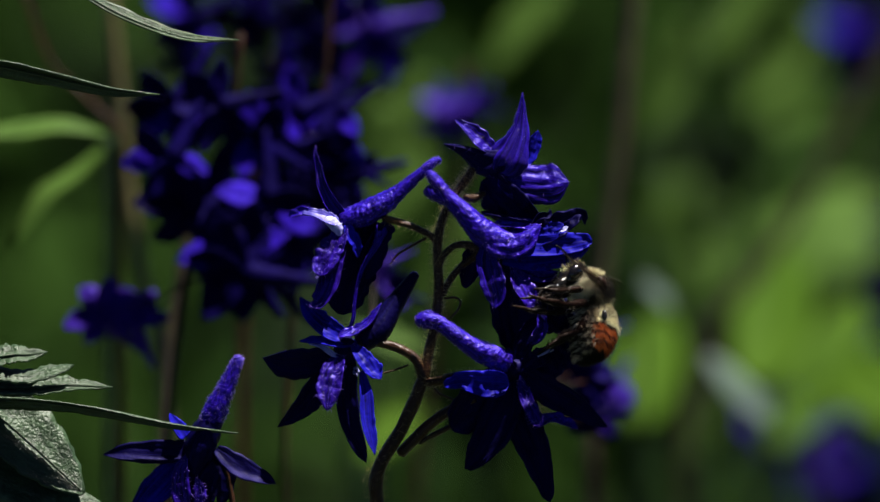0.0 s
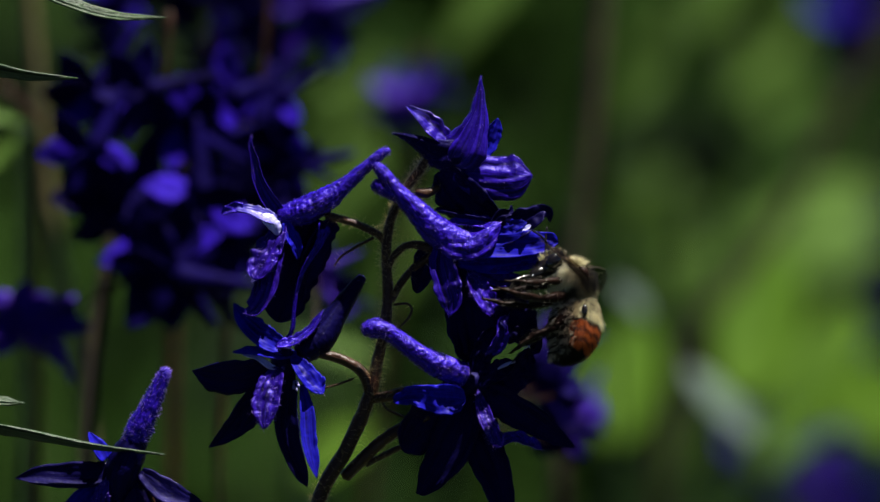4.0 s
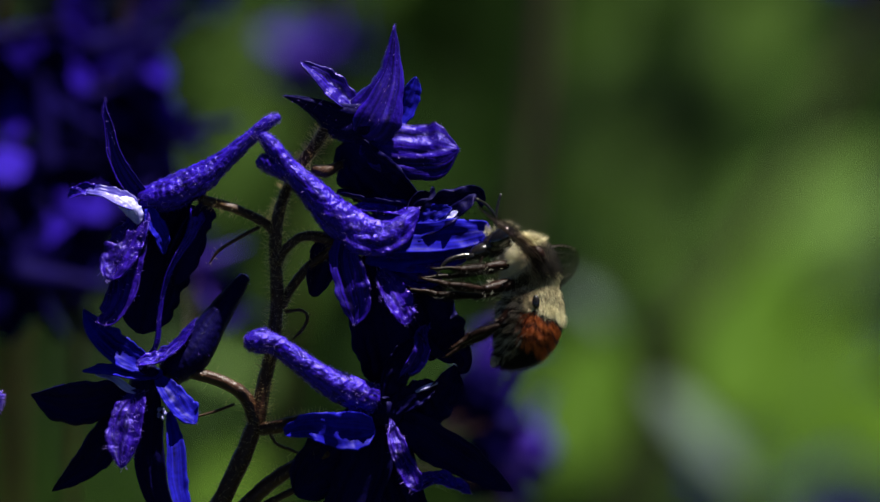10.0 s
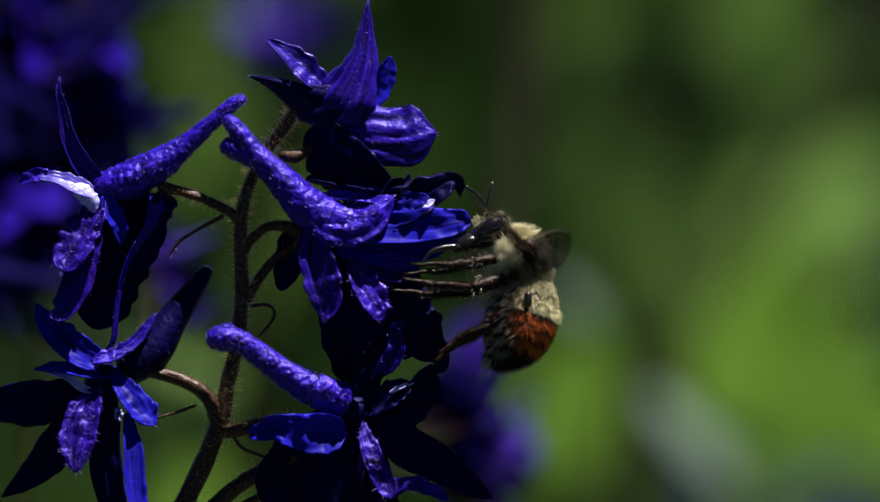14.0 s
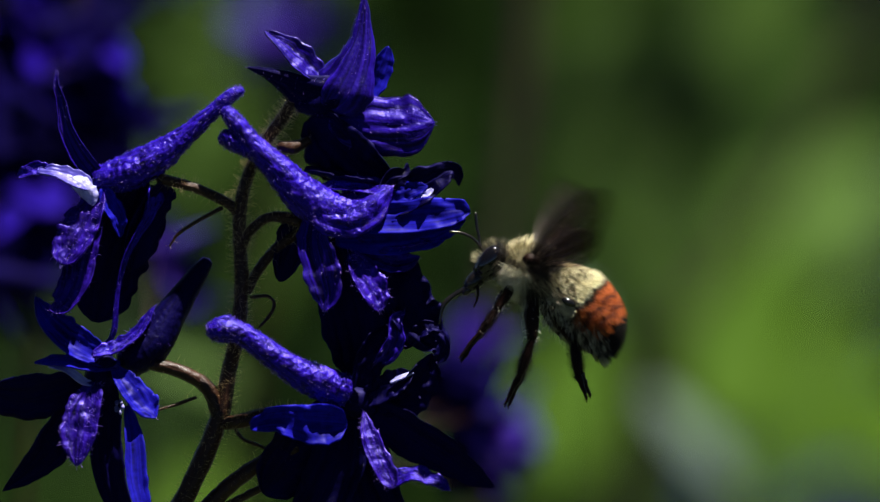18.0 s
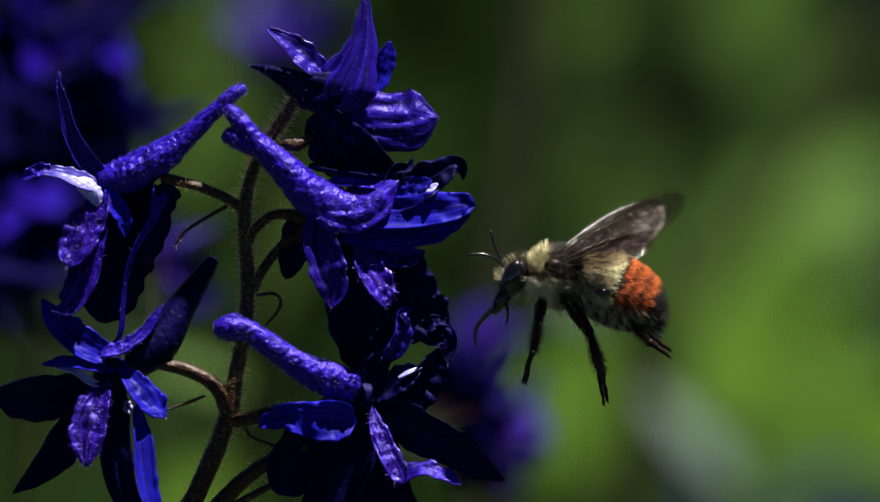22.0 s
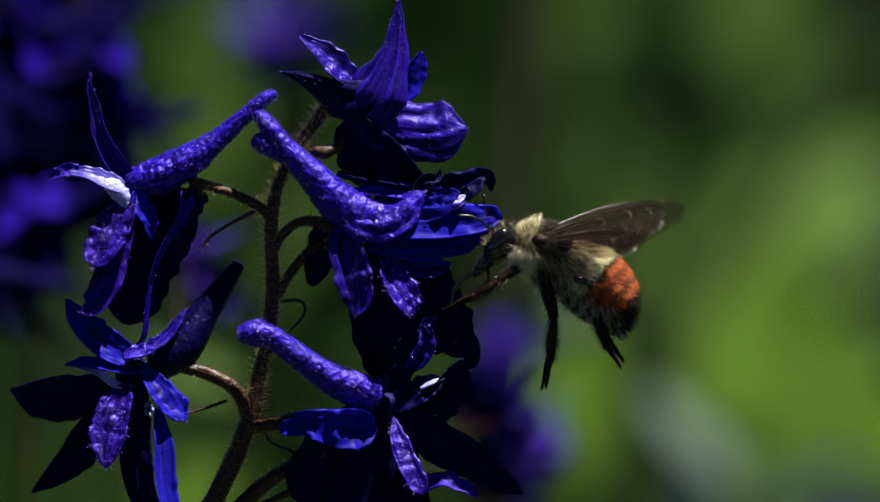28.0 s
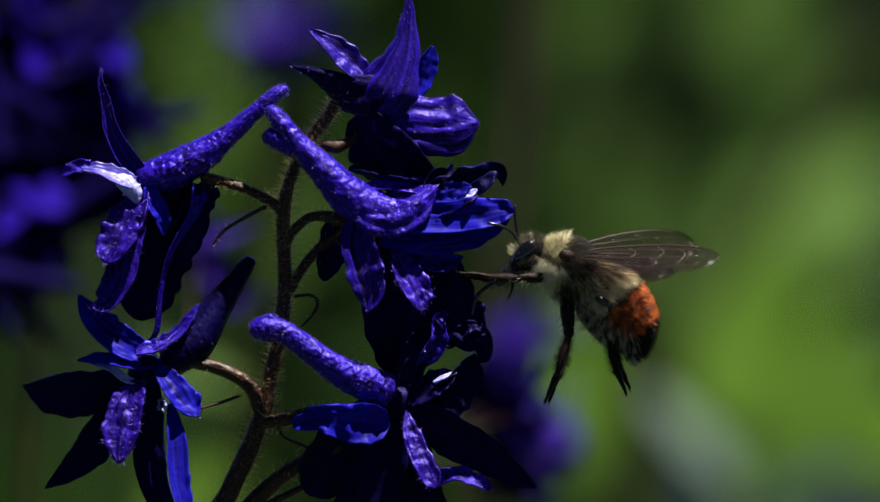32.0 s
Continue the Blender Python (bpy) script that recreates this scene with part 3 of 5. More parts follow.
# ---- the bumblebee: x forward, y to its left, z up, in units of 0.0376 mm from the middle of the thorax ----
CHITIN = material("black_chitin", (0.003, 0.0028, 0.0028), (0.010, 0.008, 0.007), 0.20, 900, 0.15, 3000, 0.0, 0.5)
LEG_SKIN = material("brown_leg", (0.003, 0.002, 0.0015), (0.012, 0.0048, 0.003), 0.40, 500, 0.5, 3000, 0.0, 0.08)
EYE = material("black_eye", (0.002, 0.002, 0.003), (0.004, 0.003, 0.004), 0.14, 900, 0, 1, 0.0, 0.6)
CREAM_FUR = material("cream_fur", (0.55, 0.49, 0.25), (0.95, 0.90, 0.60), 0.5, 900, 0, 1, 0.15, 0.3, 0.0, (1, 1, 1), 0.6)
TAN_FUR = material("tan_fur", (0.05, 0.040, 0.019), (0.31, 0.25, 0.12), 0.5, 900, 0, 1, 0.1, 0.3, 0, (1, 1, 1), 0.6)
WHITE_FUR = material("white_fur", (0.62, 0.58, 0.42), (0.95, 0.92, 0.74), 0.5, 900, 0, 1, 0.15, 0.3, 0.0, (1, 1, 1), 0.6)
BLACK_FUR = material("black_fur", (0.003, 0.0025, 0.002), (0.014, 0.011, 0.009), 0.5, 900, 0, 1, 0.1, 0.2, 0, (1, 1, 1), 0.5)
ORANGE_FUR = material("orange_fur", (0.34, 0.062, 0.008), (0.72, 0.175, 0.026), 0.5, 900, 0, 1, 0.1, 0.3, 0, (1, 1, 1), 0.6)
RUST_FUR = material("rust_fur", (0.05, 0.012, 0.004), (0.20, 0.036, 0.007), 0.5, 900, 0, 1, 0.1, 0.3, 0, (1, 1, 1), 0.6)
VEIN = material("wing_vein", (0.03, 0.02, 0.015), (0.06, 0.04, 0.03), 0.3, 900)


def wing_skin():
    m = bpy.data.materials.new("wing_membrane")
    m.use_nodes = True
    n, l = m.node_tree.nodes, m.node_tree.links
    b = n["Principled BSDF"]
    b.inputs["Base Color"].default_value = (0.022, 0.017, 0.016, 1)
    b.inputs["Roughness"].default_value = 0.34
    b.inputs["Specular IOR Level"].default_value = 0.42
    b.inputs["Coat Weight"].default_value = 0.08
    co = n.new("ShaderNodeTexCoord")
    t = n.new("ShaderNodeTexNoise")
    t.inputs["Scale"].default_value, t.inputs["Detail"].default_value = 750.0, 2.0
    l.new(co.outputs["Object"], t.inputs["Vector"])
    bp = n.new("ShaderNodeBump")
    bp.inputs["Strength"].default_value, bp.inputs["Distance"].default_value = 1.0, 0.00019
    l.new(t.outputs["Fac"], bp.inputs["Height"])
    l.new(bp.outputs[0], b.inputs["Normal"])
    clear = n.new("ShaderNodeBsdfTransparent")
    clear.inputs[0].default_value = (0.74, 0.69, 0.68, 1)
    mix = n.new("ShaderNodeMixShader")
    mix.inputs[0].default_value = 0.12
    l.new(clear.outputs[0], mix.inputs[1])
    l.new(b.outputs[0], mix.inputs[2])
    l.new(mix.outputs[0], n["Material Output"].inputs[0])
    return m


WING = wing_skin()
BRND = random.Random(23)


def scaled(shape, k=UB):
    V, F = shape
    return [(*(np.array(v[:3], float) * k), *v[3:]) for v in V], F


def body_mesh(name, shape, mat):
    return mesh_of(name, *scaled(shape), mat)


def egg(centre, radii, tilt=0.0, seg=24, rng=16):
    """An ellipsoid, tilted in the x-z plane."""
    V, F = [], []
    ct, st = math.cos(radians(tilt)), math.sin(radians(tilt))
    for i in range(rng + 1):
        a = math.pi * i / rng
        for j in range(seg):
            w = 2 * math.pi * j / seg
            x, y, z = radii[0] * math.cos(a), radii[1] * math.sin(a) * math.cos(w), radii[2] * math.sin(a) * math.sin(w)
            V.append((centre[0] + x * ct - z * st, centre[1] + y, centre[2] + x * st + z * ct, j / seg, i / rng))
    for i in range(rng):
        for j in range(seg):
            k = (j + 1) % seg
            F.append((i * seg + j, i * seg + k, (i + 1) * seg + k, (i + 1) * seg + j))
    return V, F


def fur(shape, count, length, where, lay=(-0.7, 0, 0.0), radius=0.45, messy=0.4, clump=0.0, tuft=22):
    """Bent-over hairs on a body, drawn together in tufts, sorted into colours by where(place, normal); one shape a colour."""
    V, F = shape
    A = np.array([list(v)[:3] for v in V], float)
    mid = A.mean(axis=0)
    Q = np.array([(q[0], q[1], q[2], q[3] if len(q) > 3 else q[2]) for q in F])
    cr = np.cross(A[Q[:, 1]] - A[Q[:, 0]], A[Q[:, 2]] - A[Q[:, 0]])
    area = np.linalg.norm(cr, axis=1) + 1e-6
    gen = np.random.default_rng(BRND.randrange(10 ** 6))
    pick = gen.choice(len(F), count, p=area / area.sum())
    a, b = gen.random((count, 1)), gen.random((count, 1))
    q = Q[pick]
    p = (A[q[:, 0]] * (1 - a) + A[q[:, 1]] * a) * (1 - b) + (A[q[:, 3]] * (1 - a) + A[q[:, 2]] * a) * b
    n = cr[pick] / area[pick][:, None]
    n *= np.where(np.sum(n * (p - mid), axis=1) < 0, -1.0, 1.0)[:, None]
    d = n + np.array(lay) + gen.uniform(-1, 1, (count, 3)) * messy
    d /= np.linalg.norm(d, axis=1)[:, None]
    ln = length * gen.uniform(0.6, 1.2, (count, 1))
    tip = p + d * ln + np.array(lay) * ln * 0.15
    if clump:
        seeds = gen.choice(count, max(1, count // tuft), replace=False)
        near_seed = np.concatenate([np.argmin(((c[:, None, :] - p[seeds][None]) ** 2).sum(axis=2), axis=1) for c in np.array_split(p, 40)])
        tip += (tip[seeds][near_seed] - tip) * clump * gen.uniform(0.5, 1.0, (count, 1))
    bow = p + (tip - p) * 0.55 + n * ln * 0.08
    out = {}
    for i in range(count):
        key = where(p[i], n[i])
        if key is None:
            continue
        HV, HF = out.setdefault(key, ([], []))
        u = unit(np.cross(tip[i] - p[i], (0.3, 0.5, 0.81)))
        v = unit(np.cross(tip[i] - p[i], u))
        k = len(HV)
        for c, r in ((p[i], radius), (bow[i], radius * 0.75)):
            for g in (0.0, 2.1, 4.2):
                HV.append(c + (u * math.cos(g) + v * math.sin(g)) * r)
        HV.append(tip[i])
        for j in range(3):
            e = (j + 1) % 3
            HF += [(k + j, k + e, k + 3 + e, k + 3 + j), (k + 3 + j, k + 3 + e, k + 6)]
    return out


BEE = tagged(new("bumblebee", None), "furry bumblebee with cream bands and an orange-red tail", "bumblebee")
BEE.empty_display_size = 0.002
FURS = {"white": (WHITE_FUR, "fluffy whitish fur"), "cream": (CREAM_FUR, "dense cream-yellow fur"), "tan": (TAN_FUR, "tan fur"), "black": (BLACK_FUR, "black fur"), "orange": (ORANGE_FUR, "orange-red fur"), "rust": (RUST_FUR, "dark rust-brown fur")}


def coat(shape, parent, count, length, where, lay, messy=0.4, radius=0.45, clump=0.5, tuft=22):
    for key, s in fur(shape, count, length, where, lay, radius, messy, clump, tuft).items():
        ob = part("fur", mesh_of("fur", *scaled(s), FURS[key][0]), parent, FURS[key][1])
        tagged(ob, kind="stuff")


# thorax
THORAX = egg((0, 0, 0), (52, 46, 47))
thorax = part("thorax", body_mesh("thorax", THORAX, CHITIN), BEE, "black thorax under cream fur")


def thorax_colour(p, n):
    x, z, c = p[0] + BRND.uniform(-5, 5), p[2] + BRND.uniform(-5, 5), BRND.random()
    if x > 28 and z > 10:                        # collar
        return "cream" if c < 0.55 else "tan" if c < 0.85 else "black"
    if x > 8 and z < -6:                         # bright tuft on the breast
        return "cream" if c < 0.8 else "white"
    if x > 24:
        return "tan" if c < 0.4 else "black"
    if -34 < x <= 28 and z > (-4 if -22 < x < 18 else 12):                   # dark saddle between the wings
        return "black" if c < 0.95 else "tan"
    if x < -30 and z > 6:                        # pale rear edge
        return "cream" if c < 0.6 else "tan"
    if z < -24:
        return "black" if c < 0.8 else "tan"
    return "tan" if c < 0.42 else "cream" if c < 0.56 else "black"


coat(THORAX, thorax, 26000, 25, thorax_colour, (-0.8, 0, -0.35), 0.5, 0.27, 0.35, 20)
coat(THORAX, thorax, 7000, 28, lambda p, n: "white" if 10 < p[0] and -34 < p[2] < -8 and abs(p[1]) > 10 else None, (0.15, 0, -0.1), 0.35, 0.30, 0.4, 30)
coat(THORAX, thorax, 3200, 25, lambda p, n: ("cream" if BRND.random() < 0.5 else "tan") if p[0] > 20 and p[2] > 4 and p[1] < 34 else None, (-0.3, 0, 0.3), 0.35, 0.30, 0.45, 30)
coat(THORAX, thorax, 1500, 34, lambda p, n: "white" if p[2] < -30 and p[0] < 0 else None, (-0.2, 0, -0.9), 0.7, 0.26, 0.35, 18)
part("wing_cap", body_mesh("wing_cap", egg((10, 46, 16), (19, 12, 14)), LEG_SKIN), thorax, "dark wing base")
part("wing_cap", body_mesh("wing_cap", egg((10, -46, 16), (19, 12, 14)), LEG_SKIN), thorax, "dark wing base")

# abdomen, hinged behind the thorax
AP = (-36, 0, -6)
ABDOMEN = tube([(0, 0, 0), (-42, 0, -5), (-88, 0, -18), (-122, 0, -37), (-146, 0, -60), (-157, 0, -84)], [37, 55, 59, 49, 26, 6], 30, 22, 0, 1, 1.0)
abdomen = part("abdomen", body_mesh("abdomen", ABDOMEN, CHITIN), BEE, "banded abdomen, cream then orange-red", Matrix.Translation(Vector(AP) * UB))


def abdomen_colour(p, n):
    rim = 3.5 * math.sin(9 * math.atan2(p[1], p[2] + 20))          # the bands end in points
    s, c = -p[0] - 0.35 * p[2] + rim + BRND.uniform(-3, 3), BRND.random()
    low = n[2] < -0.48 + BRND.uniform(-0.12, 0.12)
    if low:
        return "white" if s % 24 > 15 and c < 0.6 else "black" if c < 0.85 else "tan"
    if s < 42:                                   # dusky front of the abdomen
        return "tan" if c < 0.42 else "black" if c < 0.6 else "cream"
    if s < 68:
        return "cream"
    for a, k in ((78, "black"), (96, "orange"), (104, "rust"), (120, "orange"), (129, "rust"), (146, "orange")):
        if s < a:
            return k
    return "black"


def wisps(p, n):
    if n[2] > -0.3 or p[0] < -130:
        return None
    return "white" if BRND.random() < 0.5 else "tan" if BRND.random() < 0.4 else "black"


coat(ABDOMEN, abdomen, 1600, 26, wisps, (-0.4, 0, -0.5), 0.4, 0.34, 0.6, 16)
part("side_plate", body_mesh("side_plate", egg((-49, 66, -20), (15, 8, 8)), CHITIN), abdomen, "shiny bare spot")
part("side_plate", body_mesh("side_plate", egg((-49, -66, -20), (15, 8, 8)), CHITIN), abdomen, "shiny bare spot")
coat(ABDOMEN, abdomen, 30000, 18, abdomen_colour, (-1.1, 0, -0.35), 0.32, 0.27, 0.4, 18)
coat(ABDOMEN, abdomen, 4500, 23, lambda p, n: "cream" if 44 < -p[0] - 0.35 * p[2] < 70 and n[2] > -0.7 else None, (-0.8, 0, -0.1), 0.3, 0.28, 0.6, 24)

# head, hinged at the neck
HP = (42, 0, 0)
head_shape = joined(egg((38, 0, -10), (26, 34, 42), 26), egg((60, 0, -46), (16, 20, 28), 34), egg((72, 0, -66), (9, 13, 14), 34))
head = part("head", body_mesh("head", head_shape, CHITIN), BEE, "black head with a little cream fur", Matrix.Translation(Vector(HP) * UB))
for side in (1, -1):
    part("eye", body_mesh("eye", egg((44, 29 * side, -4), (17, 13, 30), 24), EYE), head, "shiny black eye")
    base = (60, 8 * side, 14)
    spec = [base, (78, 14, 30), (102, 16, 37), (126, 18, 36)] if side > 0 else [base, (66, -12, 34), (74, -16, 56), (80, -18, 80)]
    part("antenna", body_mesh("antenna", tube(spec, [3, 2.6, 3, 2.6], 16, 7), CHITIN), head, "jointed black antenna")
part("tongue", body_mesh("tongue", tube([(66, 0, -60), (92, 0, -78), (112, 0, -104), (114, 0, -140)], [6, 5, 4.5, 2], 18, 8), CHITIN), head, "long dark tongue")
part("mouthpart", body_mesh("mouthpart", tube([(56, 14, -56), (52, 16, -76), (56, 15, -96)], [3, 2.5, 1.5], 8, 6), LEG_SKIN), head)
part("mouthpart", body_mesh("mouthpart", tube([(64, -10, -54), (80, -10, -70), (88, -10, -84)], [3.5, 3, 1.5], 8, 6), LEG_SKIN), head)


def head_colour(p, n):
    c = BRND.random()
    if p[2] > 8:
        return "cream" if c < 0.05 else "tan" if c < 0.17 else "black" if c < 0.7 else None
    if p[0] > 56 and -14 < p[2] and abs(p[1]) < 14:
        return "cream" if c < 0.7 else None
    return "black" if c < 0.10 else None


coat(head_shape, head, 3600, 17, head_colour, (0.15, 0, 0.3), 0.55, 0.24, 0.3, 16)


# legs: thigh, shin and foot, hinged at the thorax
def leg(pivot, knee, ankle, toe, side, thick=1.0):
    k, a, t = [np.array([q[0] - pivot[0], side * (q[1] - pivot[1]), q[2] - pivot[2]], float) for q in (knee, ankle, toe)]
    at = Matrix.Translation(Vector((pivot[0], side * pivot[1], pivot[2])) * UB)
    thigh_shape = tube([(0, 0, 0), k * 0.5, k], [9 * thick, 12 * thick, 8 * thick], 12, 9)
    ob = part("leg", body_mesh("leg", thigh_shape, LEG_SKIN), BEE, "dark jointed leg", at)
    shin_shape = tube([k, k + (a - k) * 0.55, a], [7 * thick, 11 * thick, 7 * thick], 14, 9, 0, 1, 0.7)
    shin = part("shin", body_mesh("shin", shin_shape, LEG_SKIN), ob)
    foot_pts = [a, a + (t - a) * 0.4 + np.array([2, 0, 2]), a + (t - a) * 0.75, t]
    foot_shape = tube(foot_pts, [6.5 * thick, 4.6 * thick, 3.6, 2.8], 16, 8, 0.35, 0.12)
    claws = joined(tube([t, t + np.array([5, 3, -5])], [1.5, 0.6], 4, 5), tube([t, t + np.array([-4, -3, -6])], [1.5, 0.6], 4, 5))
    part("foot", body_mesh("foot", joined(foot_shape, claws), LEG_SKIN), ob)
    for key, s in fur(thigh_shape, 45, 16, lambda p, n: "white", (-0.3, 0, -0.5), 0.24, 0.7, 0.4, 14).items():
        tagged(part("fur", mesh_of("fur", *scaled(s), WHITE_FUR), ob, "pale fluffy leg hair"), kind="stuff")
    for key, s in fur(shin_shape, 300, 11, lambda p, n: "black", (0, 0, -0.4), 0.35, 0.5).items():
        tagged(part("fur", mesh_of("fur", *scaled(s), BLACK_FUR), ob, "dark bristles"), kind="stuff")
    return ob


LEGS = []
for side in (1, -1):
    LEGS.append((leg((22, 22, -34), (26, 34, -94), (30, 38, -148), (42, 38, -208), side, 0.9), "front", side))
    LEGS.append((leg((-18, 22, -38), (-72, 36, -108), (-97, 42, -180), (-108, 42, -236), side, 1.15), "middle", side))
    LEGS.append((leg((-46, 20, -38), (-136, 30, -66), (-184, 34, -112), (-226, 34, -136), side, 1.25), "hind", side))


# wings: a long fore wing and a short hind wing on each side, with veins
def wing(length, chord, side, name):
    rows, cols = 22, 10
    top = []
    for i in range(rows):
        s = i / (rows - 1)
        lead = chord * (0.12 + 0.10 * math.sin(math.pi * s ** 0.8))
        trail = -chord * (0.08 + 0.78 * math.sin(0.5 * math.pi * min(1, s * 1.5)) ** 1.2)
        mid, half = (lead + trail) / 2, (lead - trail) / 2 * math.sqrt(max(0.0004, 1 - s ** 5))
        for j in range(cols + 1):
            k = j / cols
            y = mid + half * (1 - 2 * k)
            top.append((length * s, y, 0.7 * math.sin(k * 9 + s * 6) + 4 * math.sin(math.pi * k) * s))
    m, N = cols + 1, len(top)
    V = [(x, y * side, z + 0.35) for x, y, z in top] + [(x, y * side, z - 0.35) for x, y, z in top]
    F = []
    for i in range(rows - 1):
        for j in range(cols):
            a, b, e, g = i * m + j, i * m + j + 1, (i + 1) * m + j + 1, (i + 1) * m + j
            F += [(a, g, e, b), (N + a, N + b, N + e, N + g)]
    ob = part(name, mesh_of(name, *scaled((V, F)), WING), BEE, "smoky clear wing with dark veins")
    veins = []
    for f0, f1, r in ((0.02, 0.04, 2.2), (0.15, 0.22, 1.2), (0.45, 0.50, 1.1), (0.7, 0.8, 1.0)):
        pts = []
        for i in range(0, rows - 3, 3):
            s = i / (rows - 1)
            k = f0 + (f1 - f0) * s
            j = min(cols - 1, int(k * cols))
            u = k * cols - j
            p, q = np.array(V[i * m + j])[:3], np.array(V[i * m + j + 1])[:3]
            pts.append(p + (q - p) * u)
        veins.append(tube(pts, [r, r * 0.5], 20, 5))
    for i0, ja, jb in ((8, 1, 5), (12, 1, 5), (15, 2, 7), (11, 5, 8)):
        veins.append(tube([V[i0 * m + ja], V[(i0 + 1) * m + (ja + jb) // 2], V[i0 * m + jb]], [1.0, 0.8], 8, 5))
    for v in veins:
        part("vein", mesh_of("vein", *scaled(v), VEIN), ob)
    return ob


WINGS = []
for side in (1, -1):
    WINGS.append((wing(284, 92, side, "fore_wing"), side, 0))
    WINGS.append((wing(196, 62, side, "hind_wing"), side, 1))

# forward turning points of the wing beat
BEATS = [12.0 + 0.6667 * k for k in range(-19, 0)] + [12.0 + 0.675 * k for k in range(14)] + [21.45 + 0.672 * k for k in range(9)] + [27.43 + 0.70 * k for k in range(9)]


# one beat from forward to forward: share of the beat, way of the wing (forward, outward, up), way of its leading edge
STROKE = [(0.0, 0.93, 0.30, -0.20, 0.3, -0.2, 1.0), (0.12, 0.45, 0.74, -0.48, 0.55, -0.62, -0.3), (0.22, -0.40, 0.88, 0.10, 0.4, -0.7, 0.5),
          (0.31, -0.84, 0.20, 0.50, 0.0, -1.0, 0.0), (0.42, -0.83, 0.16, 0.53, 0.1, -1.0, 0.2), (0.52, -0.84, 0.18, 0.52, 0.3, -0.85, 0.5), (0.67, -0.80, 0.22, 0.56, 0.35, -0.65, 0.8),
          (0.82, -0.74, 0.30, 0.62, 0.4, -0.6, 0.6), (0.90, 0.05, 0.75, 0.60, 0.8, 0.0, 0.5), (1.0, 0.93, 0.30, -0.20, 0.3, -0.2, 1.0)]
# the far wing swings out wider on its way back and turns its face to the sun
FAR_BACK = (-0.80, 0.60, 0.64, 0.82, 0.36, 0.75)
# ends of the stroke while the bee holds on to the flower: the near wing reaches forward, the far one stands out behind
HOLD = {1: (0.68, 0.70, -0.20, 0.5, -0.7, -0.35), -1: (-0.22, 0.90, 0.36, 0.6, -0.2, 0.5)}


def wing_pose(t, side, hind):
    i = max(k for k in range(len(BEATS)) if BEATS[k] <= t)
    f = (t - BEATS[i]) / (BEATS[i + 1] - BEATS[i])
    x, y, z, a, b, c = [float(np.interp(f, [r[0] for r in STROKE], [r[k] for r in STROKE])) for k in range(1, 7)]
    cling = min(1.0, max(0.0, (16.5 - t) / 1.5)) * max(0.0, 1 - min(f, 1 - f) / 0.25)     # at the flower the stroke ends sideways
    x, y, z, a, b, c = [u + (v - u) * cling for u, v in zip((x, y, z, a, b, c), HOLD[side])]
    if t > 15.5 and side < 0 and 0.44 < f < 0.88:
        k = min(1.0, (f - 0.44) / 0.08, (0.88 - f) / 0.05)
        x, y, z, a, b, c = [u + (v - u) * k for u, v in zip((x, y, z, a, b, c), FAR_BACK)]
    if t < 15.5 and 0.3 < f < 0.8:              # there the wing lies flatter on its way back
        k = min(1.0, (f - 0.3) / 0.1, (0.8 - f) / 0.1)
        y += 0.13 * k
        a, b, c = a + (0.23 - a) * k, b + (-0.54 - b) * k, c + (0.8 - c) * k
    d = Vector((x, y * side, z)).normalized()
    e = Vector((a, b * side, c))
    e = (e - d * e.dot(d)).normalized()
    n = d.cross(e)
    m = Matrix((d, e * side, n * side)).transposed().to_4x4()
    level = Matrix.Rotation(radians(-float(np.interp(t, *zip(*ROLL)))), 4, "X")
    root = Vector((2 - 14 * hind, side * 38, 20 - 3 * hind)) * UB
    m = Matrix.Translation(root) @ level @ m
    if hind:
        m = m @ Matrix.Rotation(radians(-11 * side), 4, "Z")
    return m


# at the flower it turns its belly a little to the camera
ROLL = [(0, 34.0), (3.5, 30.0), (8.0, 17.0), (14.5, 15.0), (17.0, 6.0), (18.5, 0.0), (32.0, 0.0)]

